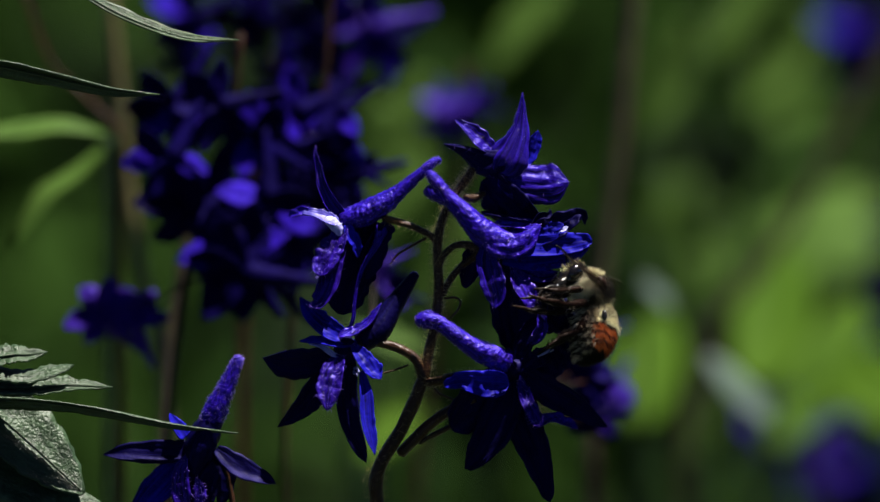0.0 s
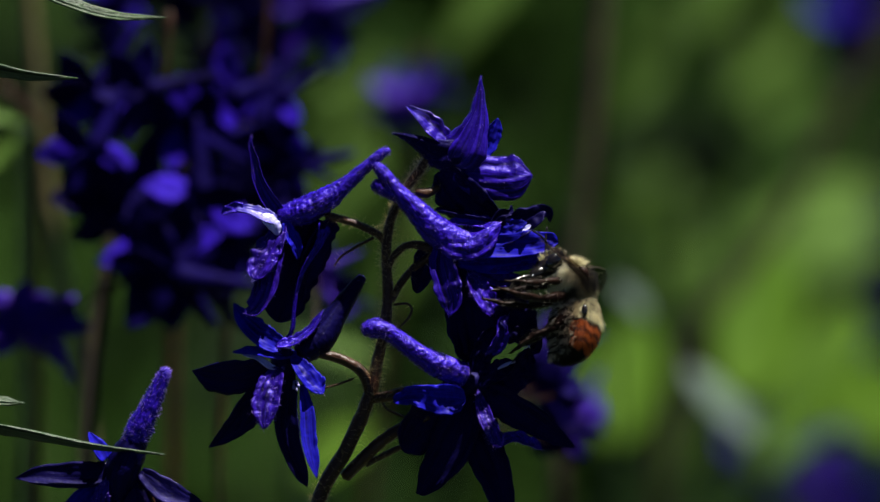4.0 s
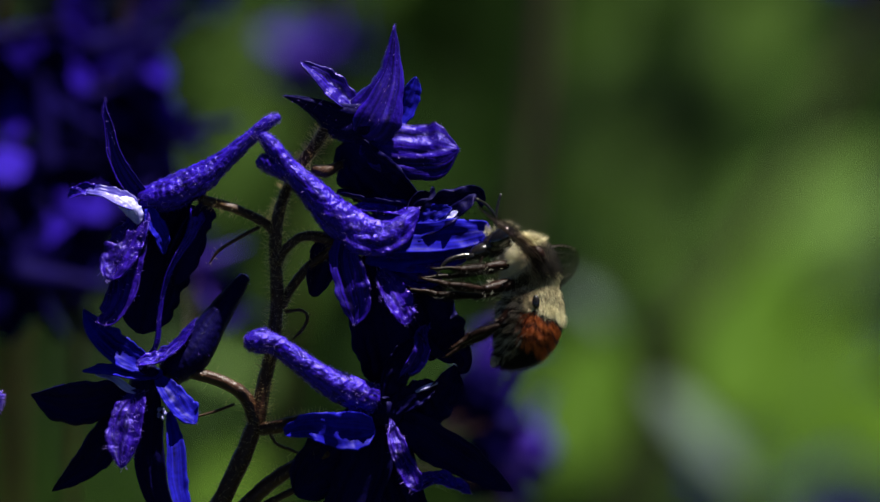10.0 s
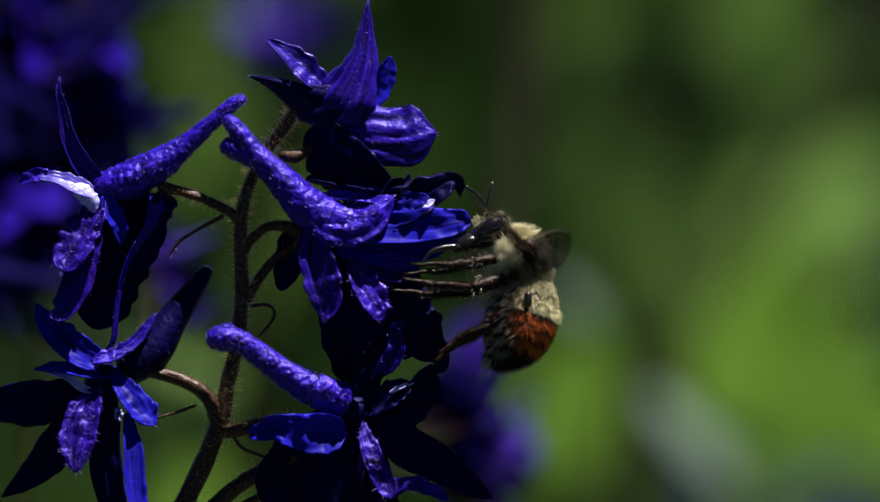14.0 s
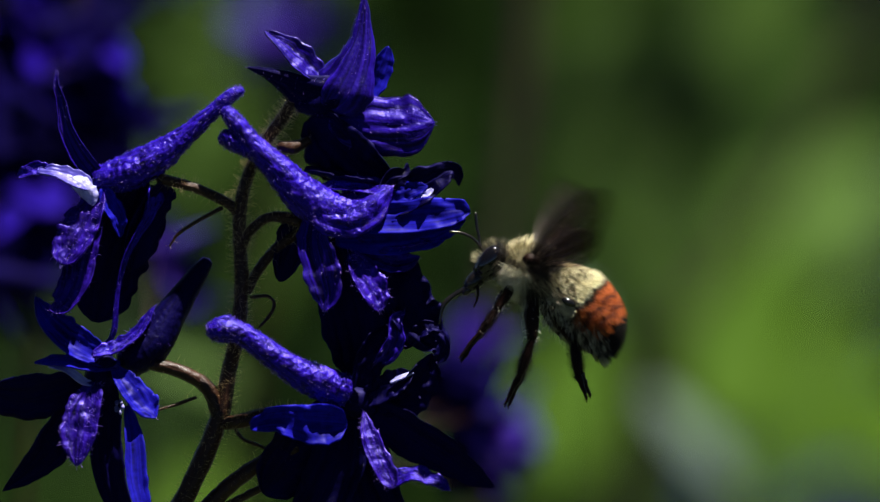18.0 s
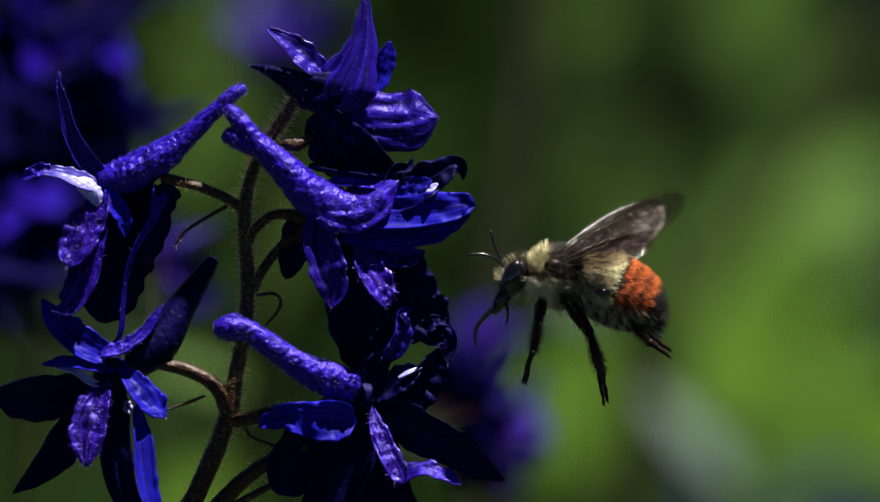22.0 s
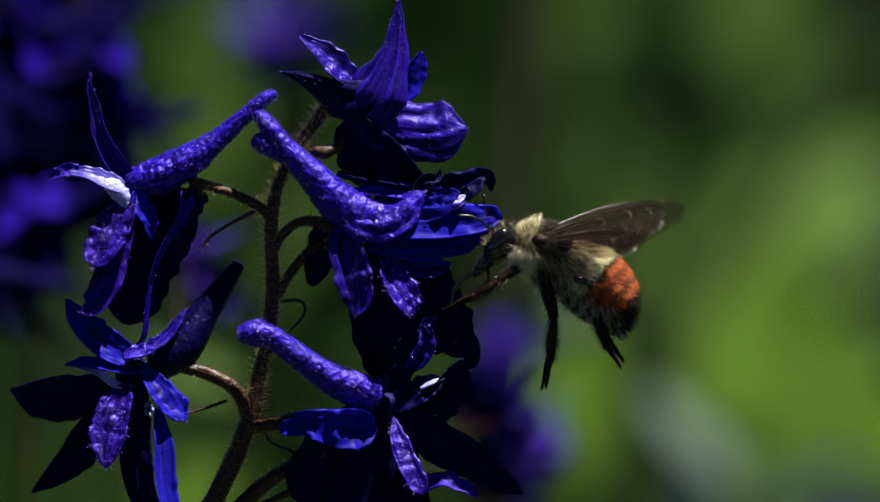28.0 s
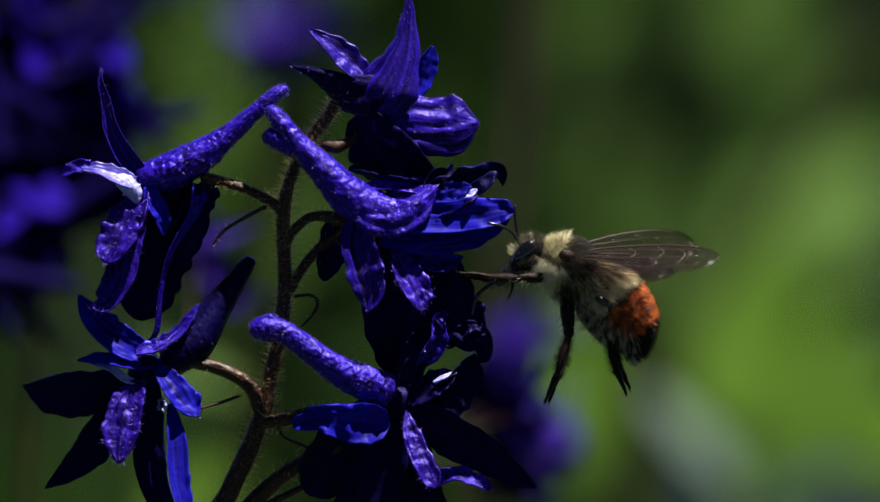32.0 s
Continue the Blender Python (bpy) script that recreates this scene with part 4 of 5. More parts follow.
# seconds, place of the thorax, pitch, turn to the camera, bend of abdomen, bend of head, how far the legs reach out
BEE_WAY = [(0.0, 1053.04, 518.7, 58, 8, 33, 30, 1), (1.0, 1042.38, 510.99, 58, 8, 33, 30, 1), (2.0, 1038.73, 511.27, 58, 8, 33, 30, 1), (3.0, 1029.07, 507.56, 58, 8, 33, 30, 1),
           (6.0, 1002.11, 492.42, 58, 6, 33, 26, 1), (7.0, 982.45, 486.71, 57, 6, 33, 26, 1), (8.0, 972.79, 483, 56, 6, 35, 26, 1), (9.0, 959.14, 479.28, 54, 5, 37, 24, 1),
           (10.0, 941.48, 471.57, 56, 5, 35, 24, 1), (11.0, 919.83, 467.86, 57, 5, 35, 24, 1), (11.5, 908, 466, 58, 5, 35, 24, 1), (12.0, 904, 466, 58, 5, 35, 24, 1),
           (13.0, 914, 462, 55, 5, 37, 24, 1), (14.0, 926, 460, 56, 5, 33, 22, 0.95), (14.5, 927, 466, 52, 5, 29, 22, 0.9), (16.5, 927.4, 462, 40, 5, 11.8, 16, 0.7),
           (17.0, 925, 468, 34, 5, 4, 18, 0.6), (17.5, 944, 478, 31, 5, 4, 16, 0.4), (18.0, 946, 482, 24, 5, 2, 14, 0.25), (18.5, 954, 480, 20, 5, 0, 10, 0.12),
           (19.0, 962, 482, 18, 5, 0, 6, 0.05), (20.0, 982, 487, 13, 5, 0, 6, 0.05), (21.0, 986, 488, 9, 5, 0, 6, 0), (22.0, 991, 489, 5, 5, 0, 6, 0),
           (23.0, 991, 486, 2, 5, 0, 6, 0), (24.0, 991, 479, 6, 5, 0, 6, 0.05), (25.0, 985, 470, 10, 5, 0, 6, 0.1), (25.5, 980, 464, 12, 5, 0, 6, 0.12),
           (27.5, 965, 446, 19, 5, 2, 10, 0.1), (28.0, 964, 446, 20, 5, 2, 12, 0.1), (29.0, 968, 448, 20, 5, 2, 12, 0.12), (30.0, 976, 456, 22, 5, 2, 14, 0.15),
           (31.0, 994, 466, 25, 5, 3, 14, 0.15), (32.0, 1010, 474, 27, 5, 3, 14, 0.15)]
BEE_AXES = Matrix(((-1, 0, 0), (0, 0, 1), (0, 1, 0))).to_4x4()       # forward is left, its left side faces the camera
REACH = {"front": 24, "middle": 60, "hind": 62}
STRETCH = [(0, 0.0), (17, 0.0), (20, 0.0), (25.5, 6.0), (27.5, 30.0), (28.0, 32.0), (29.0, 46.0), (30.0, 56.0), (32.0, 56.0)]      # the front legs stretch forward again


def bend(p, degrees):
    """A pose at a hinge, nose down by so many degrees."""
    return Matrix.Translation(Vector(p) * UB) @ Matrix.Rotation(radians(degrees), 4, "Y")


def key_bee():
    rows, tail, nose = [], [], []
    for t, x, y, pitch, turn, ab, hd, reach in BEE_WAY:
        px, py = at_time(t, x, y)
        m = Matrix.Translation(P(px, py, 30)) @ Matrix.Rotation(radians(-pitch), 4, "Z") @ Matrix.Rotation(radians(turn), 4, "Y") @ BEE_AXES @ Matrix.Rotation(radians(float(np.interp(t, *zip(*ROLL)))), 4, "X")
        rows.append((t, PLATE @ m))
        tail.append((t, bend(AP, -ab)))
        nose.append((t, bend(HP, hd)))
    walk(BEE, rows)
    walk(abdomen, tail)
    walk(head, nose)
    for ob, kind, side in LEGS:
        p = Vector(ob.location)
        walk(ob, [(r[0], Matrix.Translation(p) @ Matrix.Rotation(radians(-REACH[kind] * r[7] + (4 if side < 0 else 0) - (float(np.interp(r[0], *zip(*STRETCH))) if kind == "front" else 0.0)), 4, "Y")) for r in BEE_WAY])
    times = [0.0]
    for a, b in zip(BEATS, BEATS[1:]):
        times += [a + (b - a) * k / 10 for k in range(10)]
    times = sorted({round(t * FPS) / FPS for t in times if 0 <= t < 31.98} | {32.0})
    for ob, side, hind in WINGS:
        walk(ob, [(t, wing_pose(t, side, hind)) for t in times])
# ---- behind: larkspurs, leaves and stems of the meadow, out of focus ----
BG = random.Random(3)


def late(x, y, d):
    """A place named by where it shows once the camera stands still."""
    return x, y


def thing(name, label, category, x, d, group=""):
    """An empty on the ground under a place."""
    p = W(x, MIDY, d)
    ob = new(name, None)
    ob.empty_display_size = 0.01
    ob.location = (p.x, p.y, 0.0)
    return tagged(ob, label, category, group)


def early(x, y, d):
    """A place seen at x, y at the start, d units towards the camera, in the units of the plane."""
    s, tx, ty = PUSH[0][1:]
    k = (NEAR - d * U) / (NEAR / s - d * U)          # nearness of that depth
    cx, cy = -tx / s, ty / s
    f = (NEAR - d * U) / NEAR
    return ((x - MIDX) / k / f * f + cx / f) + MIDX, ((y - MIDY) / k) - cy / f + MIDY


def far_bit(name, shape, mat, parent, label="", smooth=True):
    return part(name, mesh_of(name, *to_world(shape, Vector(parent.location) if parent.parent is None else Vector(parent.parent.location)), mat, None, smooth), parent, label)


def far_flower(plant, x, y, d, size, turn, mat, mat2, plump=1.0):
    """A larkspur flower of the background: spurred hood and five spread sepals."""
    c, s = math.cos(radians(turn)), math.sin(radians(turn))

    def q(a, b, e=0.0):
        return (x + size * (a * c - b * s), y + size * (a * s + b * c), d + size * e)
    fl = far_bit("flower", tube([q(1.0, -0.6, -0.1), q(0.55, -0.3), q(0.1, 0, 0.1)], [0.06 * size, 0.12 * size, 0.2 * size], 14, 10, 0.15, 0.05), mat2, plant, "blue-violet spurred flower")
    # two sepals get the lit colour, the others usually the shaded copy
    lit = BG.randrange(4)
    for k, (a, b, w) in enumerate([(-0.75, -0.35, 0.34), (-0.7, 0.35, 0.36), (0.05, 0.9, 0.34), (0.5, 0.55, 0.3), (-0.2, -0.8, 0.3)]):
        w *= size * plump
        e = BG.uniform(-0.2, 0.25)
        shape = blade([q(0.05, 0, 0.1), q(a * 0.55, b * 0.55, e), q(a, b, e * 1.5)], [w * 0.5, w * 1.15, w * 0.25], (BG.uniform(-0.4, 0.4), -0.5 if k in (lit, (lit + 2) % 5) or mat2 != FAR_SHADED else 0.5, 0.8), 0.15, 0.08, 4, 9, 4, 0, BG.uniform(0, 30))
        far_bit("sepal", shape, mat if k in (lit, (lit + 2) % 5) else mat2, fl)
    return fl


def far_larkspur(label, stem, d, radius, flowers, mat=None, seen=early, plump=1.0):
    """A larkspur of the background; stem and flowers as seen at the start: x, y, size, turn, bright."""
    pts = [(*seen(x, y, d), d) for x, y in stem]
    ob = thing("larkspur", label, "flower", pts[-1][0], d, "larkspurs of the meadow")
    far_bit("main_stem", tube(pts + down_to_ground(*pts[-1], Vector(ob.location)), [radius] * 8, 60, 9), mat or STEM, ob)
    for x, y, size, turn, bright, dd in flowers:
        fx, fy = seen(x, y, d + dd)
        a = min(pts, key=lambda p: (p[0] - fx) ** 2 + (p[1] - fy) ** 2)
        far_bit("pedicel", tube([a, ((a[0] + fx) / 2, (a[1] + fy) / 2 + 10, d + dd / 2), (fx, fy, d + dd)], [3, 3, 3], 8, 6), STEM, ob)
        # 0 mixes lit and shaded petals, 1 is violet, 2 is all shaded
        far_flower(ob, fx, fy, d + dd, size, turn, (FAR_LIT_BLUE, FAR_PINK, FAR_SHADED)[bright], (FAR_SHADED, FAR_PINK, FAR_SHADED)[bright], plump)
    return ob


# raceme close behind
far_larkspur("larkspur raceme with many dark blue flowers", [(430, 60), (415, 200), (385, 330), (330, 500), (300, 760), (295, 900)], -1900, 9,
             [(305, 188, 150, -25, 0, 0), (385, 185, 150, 20, 2, 60), (300, 285, 150, -30, 0, 120), (450, 245, 150, 60, 0, 0), (350, 375, 190, 100, 2, 60), (475, 365, 170, -60, 0, 60),
              (420, 450, 180, 85, 0, 120), (430, 480, 190, 40, 2, 160), (185, 560, 125, 75, 1, 60), (240, 570, 115, 100, 1, 0), (520, 430, 150, 0, 2, 0)], plump=1.35)
far_larkspur("larkspur raceme with dark violet flowers close behind", [(170, -480), (150, -80), (130, 100), (110, 300), (60, 600), (40, 930)], -2100, 9,
             [(60, 60, 150, 10, 0, 0), (175, 60, 120, 0, 0, 0), (85, 185, 100, 40, 1, 0), (25, 150, 140, 70, 0, 0), (200, 225, 140, 20, 2, 0), (120, 120, 150, -30, 2, 0), (235, 215, 80, 60, 0, 60),
              (20, 290, 150, 0, 2, 0), (95, 330, 150, 50, 2, 0), (40, 420, 140, 20, 2, 0), (180, 310, 130, -40, 2, 0), (10, 500, 130, 80, 2, 0), (60, 150, 80, 10, 0, 100)], seen=late, plump=1.3)
# raceme further behind
far_larkspur("larkspur raceme with purple-blue flowers", [(520, -60), (500, 60), (470, 200), (440, 420), (430, 700), (430, 900)], -3400, 14,
             [(340, 35, 150, 0, 0, 0), (450, 30, 150, 30, 2, 0), (560, 60, 150, -20, 0, 0), (650, 45, 160, 20, 1, 0), (690, 80, 120, 0, 0, 0), (600, 130, 130, 50, 0, 0),
              (520, 140, 140, 0, 0, 0), (330, 90, 110, 0, 2, 0), (470, -60, 170, 0, 2, 0), (600, -50, 170, 40, 0, 0), (540, 230, 110, 10, 2, 0)])
far_larkspur("small larkspur with few purple flowers", [(830, 120), (830, 250), (800, 420), (760, 700), (740, 900)], -4600, 10,
             [(800, 200, 110, 0, 1, 0), (845, 190, 90, 40, 0, 0)])
far_larkspur("larkspur with pale purple flowers", [(1540, 0), (1530, 200), (1520, 450), (1500, 700), (1490, 900)], -9000, 9,
             [(1530, 70, 150, 0, 0, 0), (1545, 60, 90, 0, 1, 0), (1520, 140, 120, 0, 2, 0), (1520, 440, 170, 0, 0, 0), (1550, 540, 180, 30, 0, 0), (1430, 800, 190, 0, 1, 0),
              (1540, 850, 180, 0, 0, 0), (1380, 770, 120, 0, 1, 0)])


# blooms on the far side of the front raceme; three near-black ones are added to darken the gap
for x, y, d, size, turn, tx, ty in ((852, 636, -3300, 80, 20, 600, 800), (902, 790, -3300, 84, -30, 600, 830), (815, 715, -2000, 95, 60, 600, 800), (850, 735, -1800, 80, -20, 600, 800), (838, 840, -1900, 90, 40, 600, 830),
                                    (880, 850, -3300, 80, 10, 600, 830), (292, 455, -2300, 80, 10, 240, 640), (340, 530, -2300, 70, 50, 240, 640)):
    stalk("pedicel", [(x - 20, y + 30, d), ((x + tx) / 2, (y + ty) / 2 + 20, d * 0.6), (tx, ty, -60)], [3, 3, 5], 0, 1, 20)
    gap_dark = x in (815, 850, 838)
    far_flower(PLANT, x, y, d, size, turn, FAR_SHADED if gap_dark else FAR_PINK, FAR_SHADED if gap_dark or x in (880, 340) else FAR_PINK, 2.1)


# tall stems
def meadow_stem(points, d, radius, mat, label, seen=late):
    pts = [(*seen(x, y, d), d) for x, y in points]
    ob = thing("plant_stem", label, "plant", pts[-1][0], d, "meadow stems")
    far_bit("stem", tube(pts + down_to_ground(*pts[-1], Vector(ob.location)), [radius] * 8, 60, 9), mat, ob)
    for k in range(1, len(pts) - 1):
        p, q = np.array(pts[k]), unit(np.array(pts[k + 1]) - np.array(pts[k])) * radius
        far_bit("node", tube([tuple(p - q), tuple(p), tuple(p + q)], [radius * 0.9, radius * 1.07, radius * 0.9], 10, 10), mat, ob, "slightly thickened node")
    return ob


meadow_stem([(1000, -560), (945, -60), (932, 100), (912, 250), (893, 400), (868, 600), (850, 930)], -4500, 19, BROWN, "brown upright meadow stem")
meadow_stem([(1900, -560), (1610, -60), (1480, 150), (1400, 320), (1290, 480), (1180, 620), (1090, 930)], -6500, 16, BROWN, "brown slanting meadow stem")
meadow_stem([(195, -30), (215, 200), (240, 420), (285, 640), (310, 900)], -3500, 17, OLIVE, "olive green meadow stem", early)
meadow_stem([(40, -20), (90, 110), (170, 190), (215, 240)], -2800, 8, STEM, "thin brown side stem", early)
meadow_stem([(345, 330), (322, 480), (300, 600), (290, 760), (285, 900)], -2300, 14, BROWN, "pale brown meadow stem behind the flowers", early)


# single leaves that show as patches
def meadow_leaf(points, widths, d, mat, label, face=(0, -0.6, 0.8), seen=late, lean=0.0):
    pts = [(*seen(x, y, d), d - lean * (points[0][1] - y)) for x, y in points]
    ob = thing("leaf", label, "leaf", pts[0][0], d, "meadow leaves")
    shape = blade(pts, widths, face, 0.1, 0.05, 6, 14, 6, 0, BG.uniform(0, 30))
    far_bit("leaf_blade", shape, mat, ob)
    far_bit("leaf_stalk", tube([pts[0], *down_to_ground(*pts[0], Vector(ob.location))], [8, 8, 8], 24, 6), LEAF, ob)
    return ob


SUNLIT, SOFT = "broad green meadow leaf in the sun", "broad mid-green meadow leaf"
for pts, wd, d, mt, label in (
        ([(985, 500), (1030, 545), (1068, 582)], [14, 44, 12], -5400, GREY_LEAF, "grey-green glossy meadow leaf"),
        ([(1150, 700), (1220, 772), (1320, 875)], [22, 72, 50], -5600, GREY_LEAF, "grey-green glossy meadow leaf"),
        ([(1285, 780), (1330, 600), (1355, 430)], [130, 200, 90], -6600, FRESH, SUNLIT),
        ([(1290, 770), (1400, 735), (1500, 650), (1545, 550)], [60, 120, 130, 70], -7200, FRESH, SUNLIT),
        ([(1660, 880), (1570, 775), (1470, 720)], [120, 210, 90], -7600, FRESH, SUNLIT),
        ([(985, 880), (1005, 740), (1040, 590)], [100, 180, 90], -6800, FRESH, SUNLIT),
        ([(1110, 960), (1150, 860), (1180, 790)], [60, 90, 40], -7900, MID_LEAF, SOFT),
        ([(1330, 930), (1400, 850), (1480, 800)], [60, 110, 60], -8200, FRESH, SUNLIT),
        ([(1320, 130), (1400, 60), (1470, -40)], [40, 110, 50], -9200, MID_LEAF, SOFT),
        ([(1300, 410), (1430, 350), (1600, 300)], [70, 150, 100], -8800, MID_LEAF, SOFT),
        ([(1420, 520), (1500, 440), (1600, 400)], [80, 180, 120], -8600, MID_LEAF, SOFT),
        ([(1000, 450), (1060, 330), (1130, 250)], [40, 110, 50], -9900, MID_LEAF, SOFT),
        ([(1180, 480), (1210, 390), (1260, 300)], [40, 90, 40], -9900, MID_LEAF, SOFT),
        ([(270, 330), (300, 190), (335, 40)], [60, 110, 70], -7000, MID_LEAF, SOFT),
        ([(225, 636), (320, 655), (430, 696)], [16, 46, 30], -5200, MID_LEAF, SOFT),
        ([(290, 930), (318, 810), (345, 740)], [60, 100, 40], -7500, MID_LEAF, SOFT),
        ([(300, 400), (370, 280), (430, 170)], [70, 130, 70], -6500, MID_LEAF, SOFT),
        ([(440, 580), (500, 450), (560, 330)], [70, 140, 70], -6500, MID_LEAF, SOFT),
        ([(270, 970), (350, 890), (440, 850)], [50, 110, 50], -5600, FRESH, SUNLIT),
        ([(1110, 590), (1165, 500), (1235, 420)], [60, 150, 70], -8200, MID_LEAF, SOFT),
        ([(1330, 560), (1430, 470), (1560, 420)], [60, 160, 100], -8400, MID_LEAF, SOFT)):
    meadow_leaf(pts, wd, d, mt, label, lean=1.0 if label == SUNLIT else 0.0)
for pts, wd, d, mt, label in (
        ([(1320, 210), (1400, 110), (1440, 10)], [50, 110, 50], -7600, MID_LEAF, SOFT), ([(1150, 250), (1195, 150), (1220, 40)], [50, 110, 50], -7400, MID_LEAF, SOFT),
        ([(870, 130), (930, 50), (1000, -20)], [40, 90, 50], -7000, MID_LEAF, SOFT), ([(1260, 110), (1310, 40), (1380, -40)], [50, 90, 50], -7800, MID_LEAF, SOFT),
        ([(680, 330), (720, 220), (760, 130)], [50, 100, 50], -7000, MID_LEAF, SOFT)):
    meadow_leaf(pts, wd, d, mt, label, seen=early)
meadow_leaf([(190, 240), (110, 225), (30, 235), (-60, 240)], [14, 44, 50, 20], -2700, MID_LEAF, "narrow green leaf on an olive stem", seen=early)
meadow_leaf([(205, 245), (150, 300), (80, 350), (20, 440)], [14, 40, 50, 20], -2800, MID_LEAF, "narrow green leaf on an olive stem", seen=early)


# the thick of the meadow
# gaps between the clumps; leaves there take a darker green in place of shade
SHADE_GAPS = [(880, 470, 60, 100), (1205, 190, 130, 95), (1110, 625, 60, 50), (1480, 640, 50, 50), (40, 520, 190, 260), (250, 330, 120, 120), (760, 60, 110, 110), (480, 800, 130, 130), (1400, 860, 110, 80), (-200, 0, 300, 200), (1750, 300, 200, 250)]


def meadow_thicket():
    growth = {False: ([], []), True: ([], [])}
    for _ in range(2500):
        d = -BG.uniform(11000, 30000)
        k = (NEAR - d * U) / NEAR
        x = BG.uniform(-1500, 2400)
        y = BG.uniform(-900, 2300)
        dark = any(((x - cx) / rx) ** 2 + ((y - cy) / ry) ** 2 < BG.uniform(0.8, 1.5) for cx, cy, rx, ry in SHADE_GAPS)
        ln = BG.uniform(180, 520) * (1 + 0.2 * k)
        a = BG.gauss(-1.57, 0.7)
        w = ln * BG.uniform(0.12, 0.35)
        dx, dy = ln * math.cos(a), ln * math.sin(a)
        dz = BG.uniform(-0.5, 0.5) * ln
        sh = blade([(x - dx / 2, y - dy / 2, d), (x + dx * 0.1, y, d + dz * 0.4), (x + dx / 2, y + dy / 2, d + dz)], [w * 0.4, w, w * 0.2],
                   (BG.uniform(-0.8, 0.8), -0.5, BG.uniform(0.1, 1)), 0.12, 0.05, 6, 7, 3, 0, BG.uniform(0, 30))
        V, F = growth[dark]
        n = len(V)
        V += sh[0]
        F += [tuple(i + n for i in f) for f in sh[1]]
    for cx, cy, rx, ry, count in ((1205, 190, 85, 60, 46), (1108, 625, 34, 30, 12), (872, 470, 36, 80, 30), (1482, 640, 36, 34, 12), (1130, 880, 60, 40, 14)):      # dense tufts, their dark green standing for shade
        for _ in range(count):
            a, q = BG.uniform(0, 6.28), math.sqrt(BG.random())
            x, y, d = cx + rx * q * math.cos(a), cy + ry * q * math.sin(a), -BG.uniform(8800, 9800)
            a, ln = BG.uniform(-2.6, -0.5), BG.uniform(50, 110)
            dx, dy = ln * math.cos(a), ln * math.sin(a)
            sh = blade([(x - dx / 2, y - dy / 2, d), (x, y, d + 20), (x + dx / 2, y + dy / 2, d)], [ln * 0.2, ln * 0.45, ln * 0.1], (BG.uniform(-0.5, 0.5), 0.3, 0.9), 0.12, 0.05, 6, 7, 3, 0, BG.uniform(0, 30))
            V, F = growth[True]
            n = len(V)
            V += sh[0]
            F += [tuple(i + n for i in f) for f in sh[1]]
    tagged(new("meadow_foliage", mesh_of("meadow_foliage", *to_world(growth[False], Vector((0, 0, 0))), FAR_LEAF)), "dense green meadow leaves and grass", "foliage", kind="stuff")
    tagged(new("shaded_foliage", mesh_of("shaded_foliage", *to_world(growth[True], Vector((0, 0, 0))), SHADED_LEAF)), "very dark green undergrowth between the meadow leaves", "foliage", kind="stuff")


meadow_thicket()


def meadow_grass():
    """Grass all round on the ground, low where the view passes over it."""
    rnd = random.Random(41)
    V, F = [], []
    for _ in range(15000):
        x, y = rnd.uniform(-3.2, 3.2), rnd.uniform(-5.2, 4.5)
        if abs(x) < 0.32 and -0.3 < y < 1.25:
            continue
        tall = rnd.uniform(0.03, 0.07) if abs(x) < 0.4 else rnd.uniform(0.2, 0.5)
        w, a, lean = rnd.uniform(0.003, 0.008), rnd.uniform(0, 6.28), rnd.uniform(0.05, 0.45) * tall
        ca, sa = math.cos(a), math.sin(a)
        n = len(V)
        for z, k in ((-0.01, 0.7), (0.45 * tall, 1.0), (0.8 * tall, 0.6)):
            o = lean * (z / tall) ** 2
            for px, py in ((-w * k, 0.0), (w * k, 0.0), (0.0, w * 0.35 * k)):
                V.append((x + ca * o - sa * px + ca * py, y + sa * o + ca * px + sa * py, z))
        V.append((x + ca * lean, y + sa * lean, tall))
        for r in (0, 3):
            for j in range(3):
                e = (j + 1) % 3
                F.append((n + r + j, n + r + e, n + r + 3 + e, n + r + 3 + j))
        F += [(n + 6, n + 7, n + 9), (n + 7, n + 8, n + 9), (n + 8, n + 6, n + 9)]
    return tagged(new("meadow_grass", mesh_of("meadow_grass", V, F, FAR_LEAF)), "green meadow grass all round the flowers", "grass", kind="stuff")


meadow_grass()

# ---- in front at the side: a neighbour with a low flower and cut leaves ----
SIDE = thing("larkspur", "low larkspur flower with a dark spur among cut leaves", "flower", -120, -20, "larkspurs of the meadow")


def near(points, d=0):
    """Places seen at the start, each with its own depth."""
    return [(*early(x, y, z + d), z + d) for x, y, z in points]


def side_bit(name, shape, mat, parent, label=""):
    return part(name, mesh_of(name, *to_world(shape, Vector(SIDE.location)), mat), parent, label)


spur_shape = tube(near([(428, 636, 20), (420, 650, 20), (402, 692, 18), (382, 735, 14), (370, 760, 10)]), [9, 16, 24, 32, 26], 44, 20, 0.2, 0.16)
ff = side_bit("flower", spur_shape, VIOLET, SIDE, "violet larkspur flower with an upright spur")
tagged(side_bit("hairs", hairs(spur_shape, 1100, 7, 0.5, RND, 0.0), VHAIR, ff, "short violet hairs"), kind="stuff")
# the hood's shade is put into its colour, next to the brighter spur
side_bit("hood", tube(near([(384, 736, 10), (366, 772, 8), (350, 812, 6), (344, 845, 4)]), [26, 40, 42, 22], 24, 18, 0.1, 0.1), SHADE_NAVY, ff, "dark violet hood")
side_bit("main_stem", tube(near([(372, 790, 4), (400, 830, -6), (412, 880, -10), (418, 940, -14)]) + down_to_ground(*near([(418, 940, -14)])[0], Vector(SIDE.location)), [8] * 8, 60, 8), STEM, SIDE)
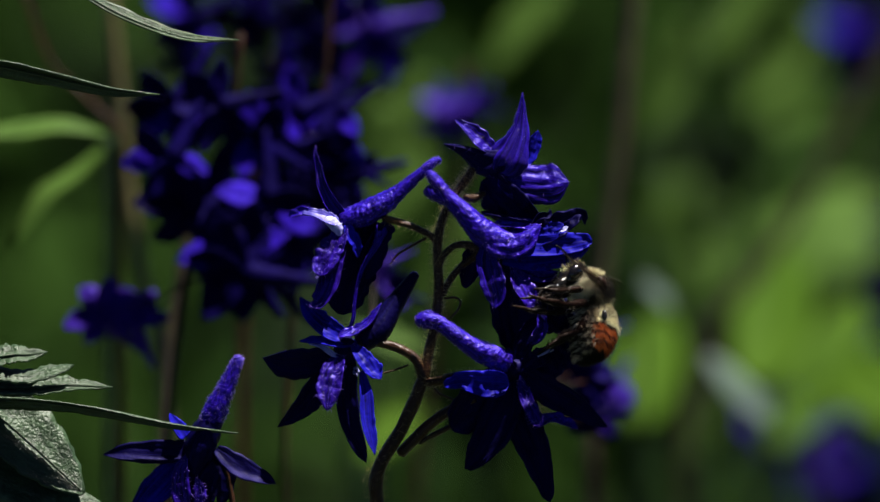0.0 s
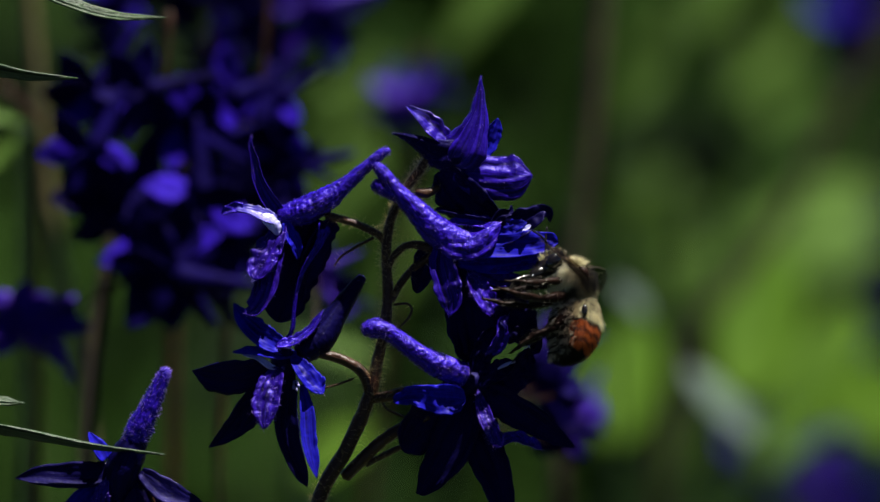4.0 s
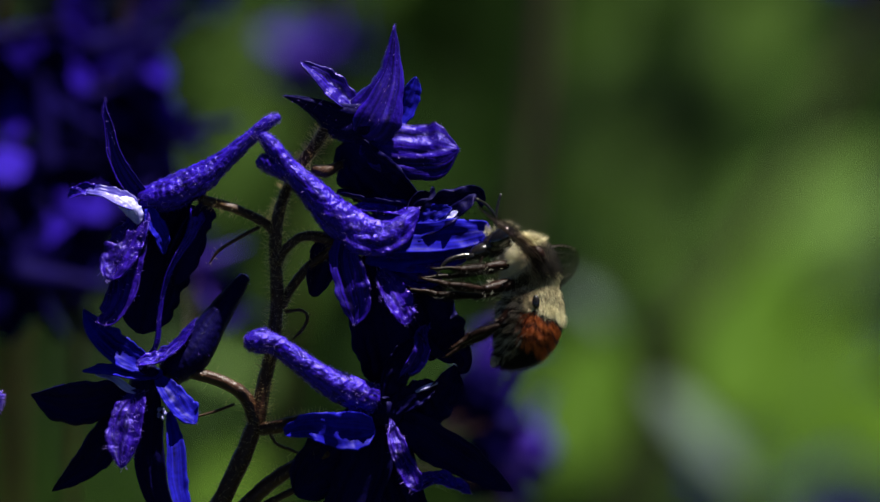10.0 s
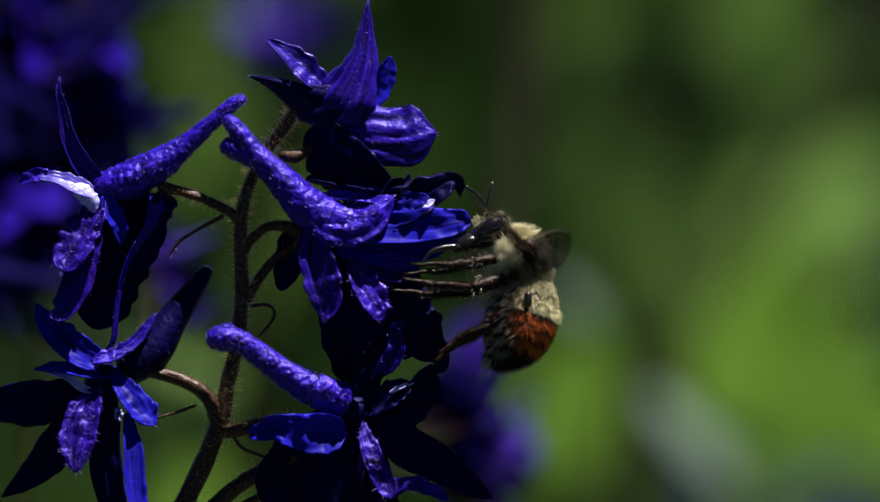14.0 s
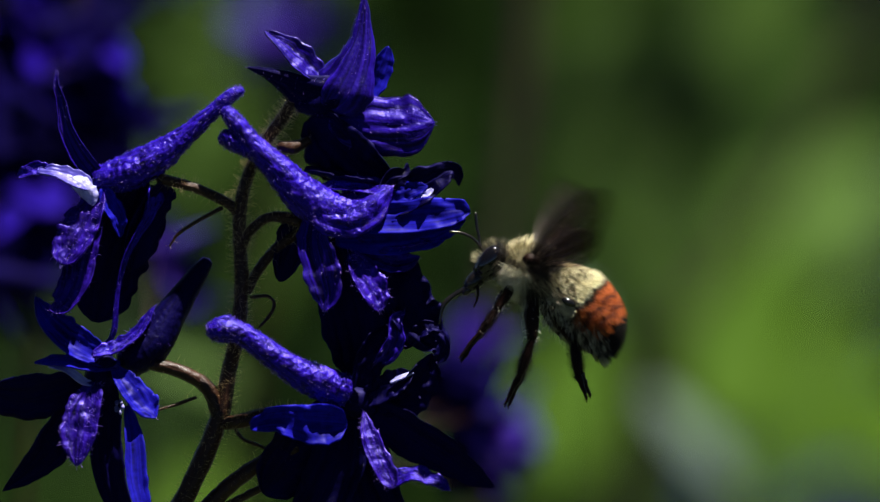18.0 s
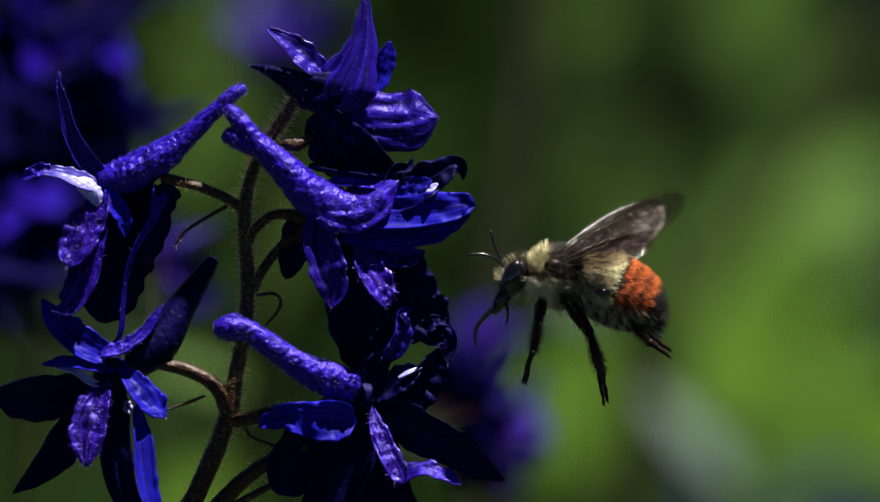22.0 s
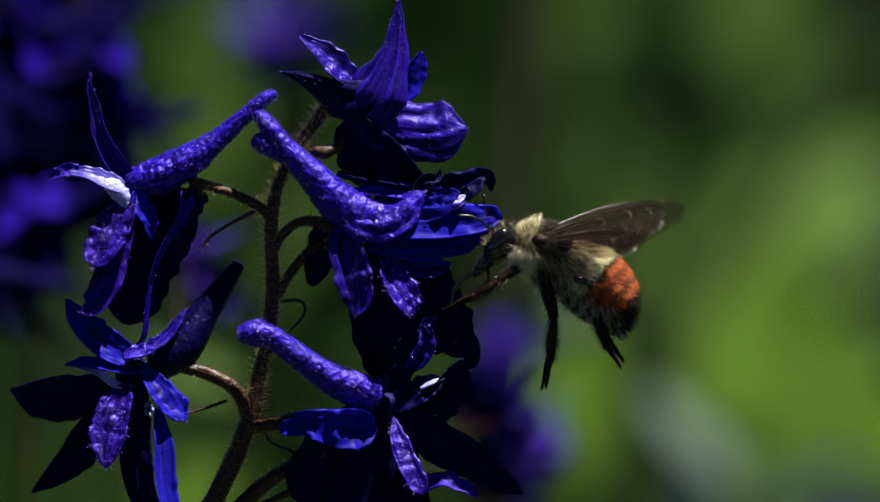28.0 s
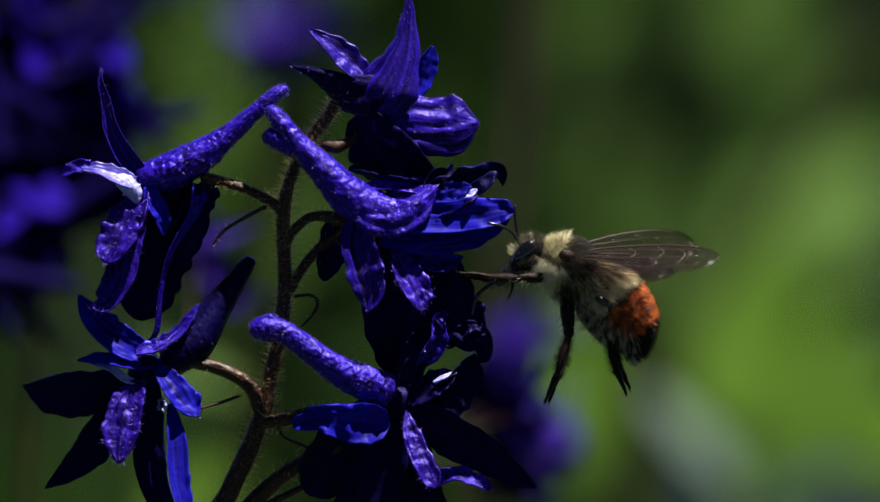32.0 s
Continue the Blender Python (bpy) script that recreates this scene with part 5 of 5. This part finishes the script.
for pts, wd, mt, fc in (([(345, 800, 16), (300, 806, 18), (240, 806, 16), (184, 810, 10)], [40, 64, 60, 10], SHADE_NAVY, (0, -0.3, 1)),
                        ([(385, 800, 14), (425, 832, 16), (462, 848, 14), (492, 862, 10)], [40, 62, 46, 10], SHADE_NAVY, (0.1, -0.3, 0.9)),
                        ([(340, 810, 0), (300, 850, 0), (262, 890, 0), (230, 930, 0)], [50, 76, 70, 20], BLUE, (0, 0, 1)),
                        ([(365, 815, 10), (350, 860, 10), (345, 910, 8), (340, 960, 4)], [70, 110, 90, 20], SHADE_NAVY, (0, 0.3, 1)),
                        ([(330, 780, 18), (318, 762, 18), (308, 748, 16), (302, 736, 14)], [46, 40, 26, 8], BLUE, (0.3, -0.4, 0.8)),
                        ([(385, 805, 0), (400, 850, -4), (392, 900, -8)], [40, 56, 30], SHADE_NAVY, (0.3, 0.2, 1))):
    side_bit("sepal", blade(near(pts), wd, fc, 0.16, 0.08, 3.0, 18, 8, 0, RND.uniform(0, 30)), mt, ff)
for pts, wd in (([(332, 812, 34), (322, 840, 36), (322, 880, 34), (330, 915, 30)], [14, 40, 50, 24]), ([(350, 850, 30), (356, 880, 32), (352, 910, 30)], [10, 36, 20])):
    lip = blade(near(pts), wd, (0, -0.4, 0.9), 0.15, 0.15, 3.0, 18, 8, 0, RND.uniform(0, 30))
    side_bit("lip_petal", lip, LIP, ff)
    tagged(side_bit("hairs", hairs(lip, 120, 9, 0.5, RND, 0.0), VHAIR, ff, "short violet hairs"), kind="stuff")


def cut_leaf(lobes, stalk_points, label, face, teeth=0.3):
    """A leaf of narrow toothed lobes that meet at its stalk; the lobes as seen at the start."""
    ob = thing("cut_leaf", label, "leaf", near(stalk_points)[-1][0], -40, "cut leaves beside the flower")
    base = Vector(ob.location)
    for pts, wd, fold in lobes:
        c = near(pts)
        V, F = blade(c, wd, face, 0.05, 0.03, 4.0, 30, 8, 0, RND.uniform(0, 30), fold)
        m, N = 9, 30 * 9
        mid = spread(c, 30)
        for i in range(30):                     # teeth along both rims
            k = 1.0 + teeth * (1 - (i * 0.28) % 1.0) - teeth * 0.4
            for j in range(m):
                for o in (0, N):
                    V[o + i * m + j][:3] = mid[i] + (V[o + i * m + j][:3] - mid[i]) * (k if j in (0, m - 1) else 1 + (k - 1) * 0.5)
        part("leaf_lobe", mesh_of("leaf_lobe", *to_world((V, F), base), LEAF), ob)
        rib = tube([tuple(q + np.array([0, 0, 4])) for q in mid[::4]], [4, 2], 20, 6)
        part("rib", mesh_of("rib", *to_world(rib, base), LEAF), ob, "pale leaf rib")
    s = near(stalk_points)
    part("leaf_stalk", mesh_of("leaf_stalk", *to_world(tube(s + down_to_ground(*s[-1], base), [7] * 8, 60, 7), base), LEAF), ob)
    return ob


cut_leaf([([(-20, 640, 20), (20, 632, 24), (50, 632, 22), (84, 628, 16)], [70, 80, 50, 8], 0.05),
          ([(-30, 690, 20), (60, 690, 26), (130, 686, 24), (200, 690, 16)], [70, 76, 56, 8], 0.08),
          ([(-40, 660, 40), (40, 672, 44), (100, 660, 40), (132, 650, 34)], [60, 56, 40, 10], -0.1)],
         [(-30, 690, 0), (-90, 760, -20), (-130, 900, -40)], "grey-green cut leaf with toothed lobes", (0.1, -0.8, 0.6))
cut_leaf([([(-80, 690, -30), (0, 745, -24), (80, 815, -20), (150, 880, -22)], [150, 210, 170, 50], 0.05),
          ([(-60, 830, -34), (30, 860, -30), (120, 900, -28), (210, 925, -34)], [120, 150, 120, 30], -0.05)],
         [(-80, 740, -30), (-120, 860, -30), (-140, 980, -40)], "broad matt grey-green leaf with toothed rim", (0.35, -0.35, 0.85), 0.14)


def grass_leaf(points, widths, label, face):
    ob = thing("grass_leaf", label, "leaf", near(points)[0][0] - 460, -40, "narrow leaves beside the flower")
    base = Vector(ob.location)
    c = near(points)
    part("leaf_blade", mesh_of("leaf_blade", *to_world(blade(c, widths, face, 0.12, 0.04, 4.0, 30, 8, 0, RND.uniform(0, 30), 0.1), base), LEAF), ob)
    part("rib", mesh_of("rib", *to_world(tube([(x, y, z + 5) for x, y, z in c], [4, 2], 24, 6), base), LEAF), ob, "pale midrib")
    part("leaf_stalk", mesh_of("leaf_stalk", *to_world(tube([c[0], (c[0][0] - 120, c[0][1] - 30, 0), (c[0][0] - 330, c[0][1] + 10, -20), (c[0][0] - 420, c[0][1] + 160, -30), *down_to_ground(c[0][0] - 430, c[0][1] + 300, -30, base)], [7] * 8, 70, 7), base), LEAF), ob)
    return ob


grass_leaf([(120, -30, 30), (200, 18, 32), (280, 52, 30), (350, 70, 26), (426, 71, 20)], [20, 40, 38, 26, 5], "narrow green leaf with a pale tip", (0, -0.75, 0.6))
grass_leaf([(-60, 108, 40), (20, 122, 40), (120, 145, 36), (200, 162, 30), (284, 168, 22)], [70, 66, 50, 32, 6], "narrow dark green leaf", (0, 0.75, 0.65))
grass_leaf([(-60, 712, 60), (60, 716, 60), (180, 732, 56), (300, 756, 50), (424, 772, 44)], [56, 54, 44, 26, 5], "narrow dark leaf, lit along its rim", (0, 0.9, 0.45))


def motions():
    walk(PLANT, [(t, sway_pose(a, x, y, BASE)) for t, a, x, y in SWAY])
    key_bee()


motions()
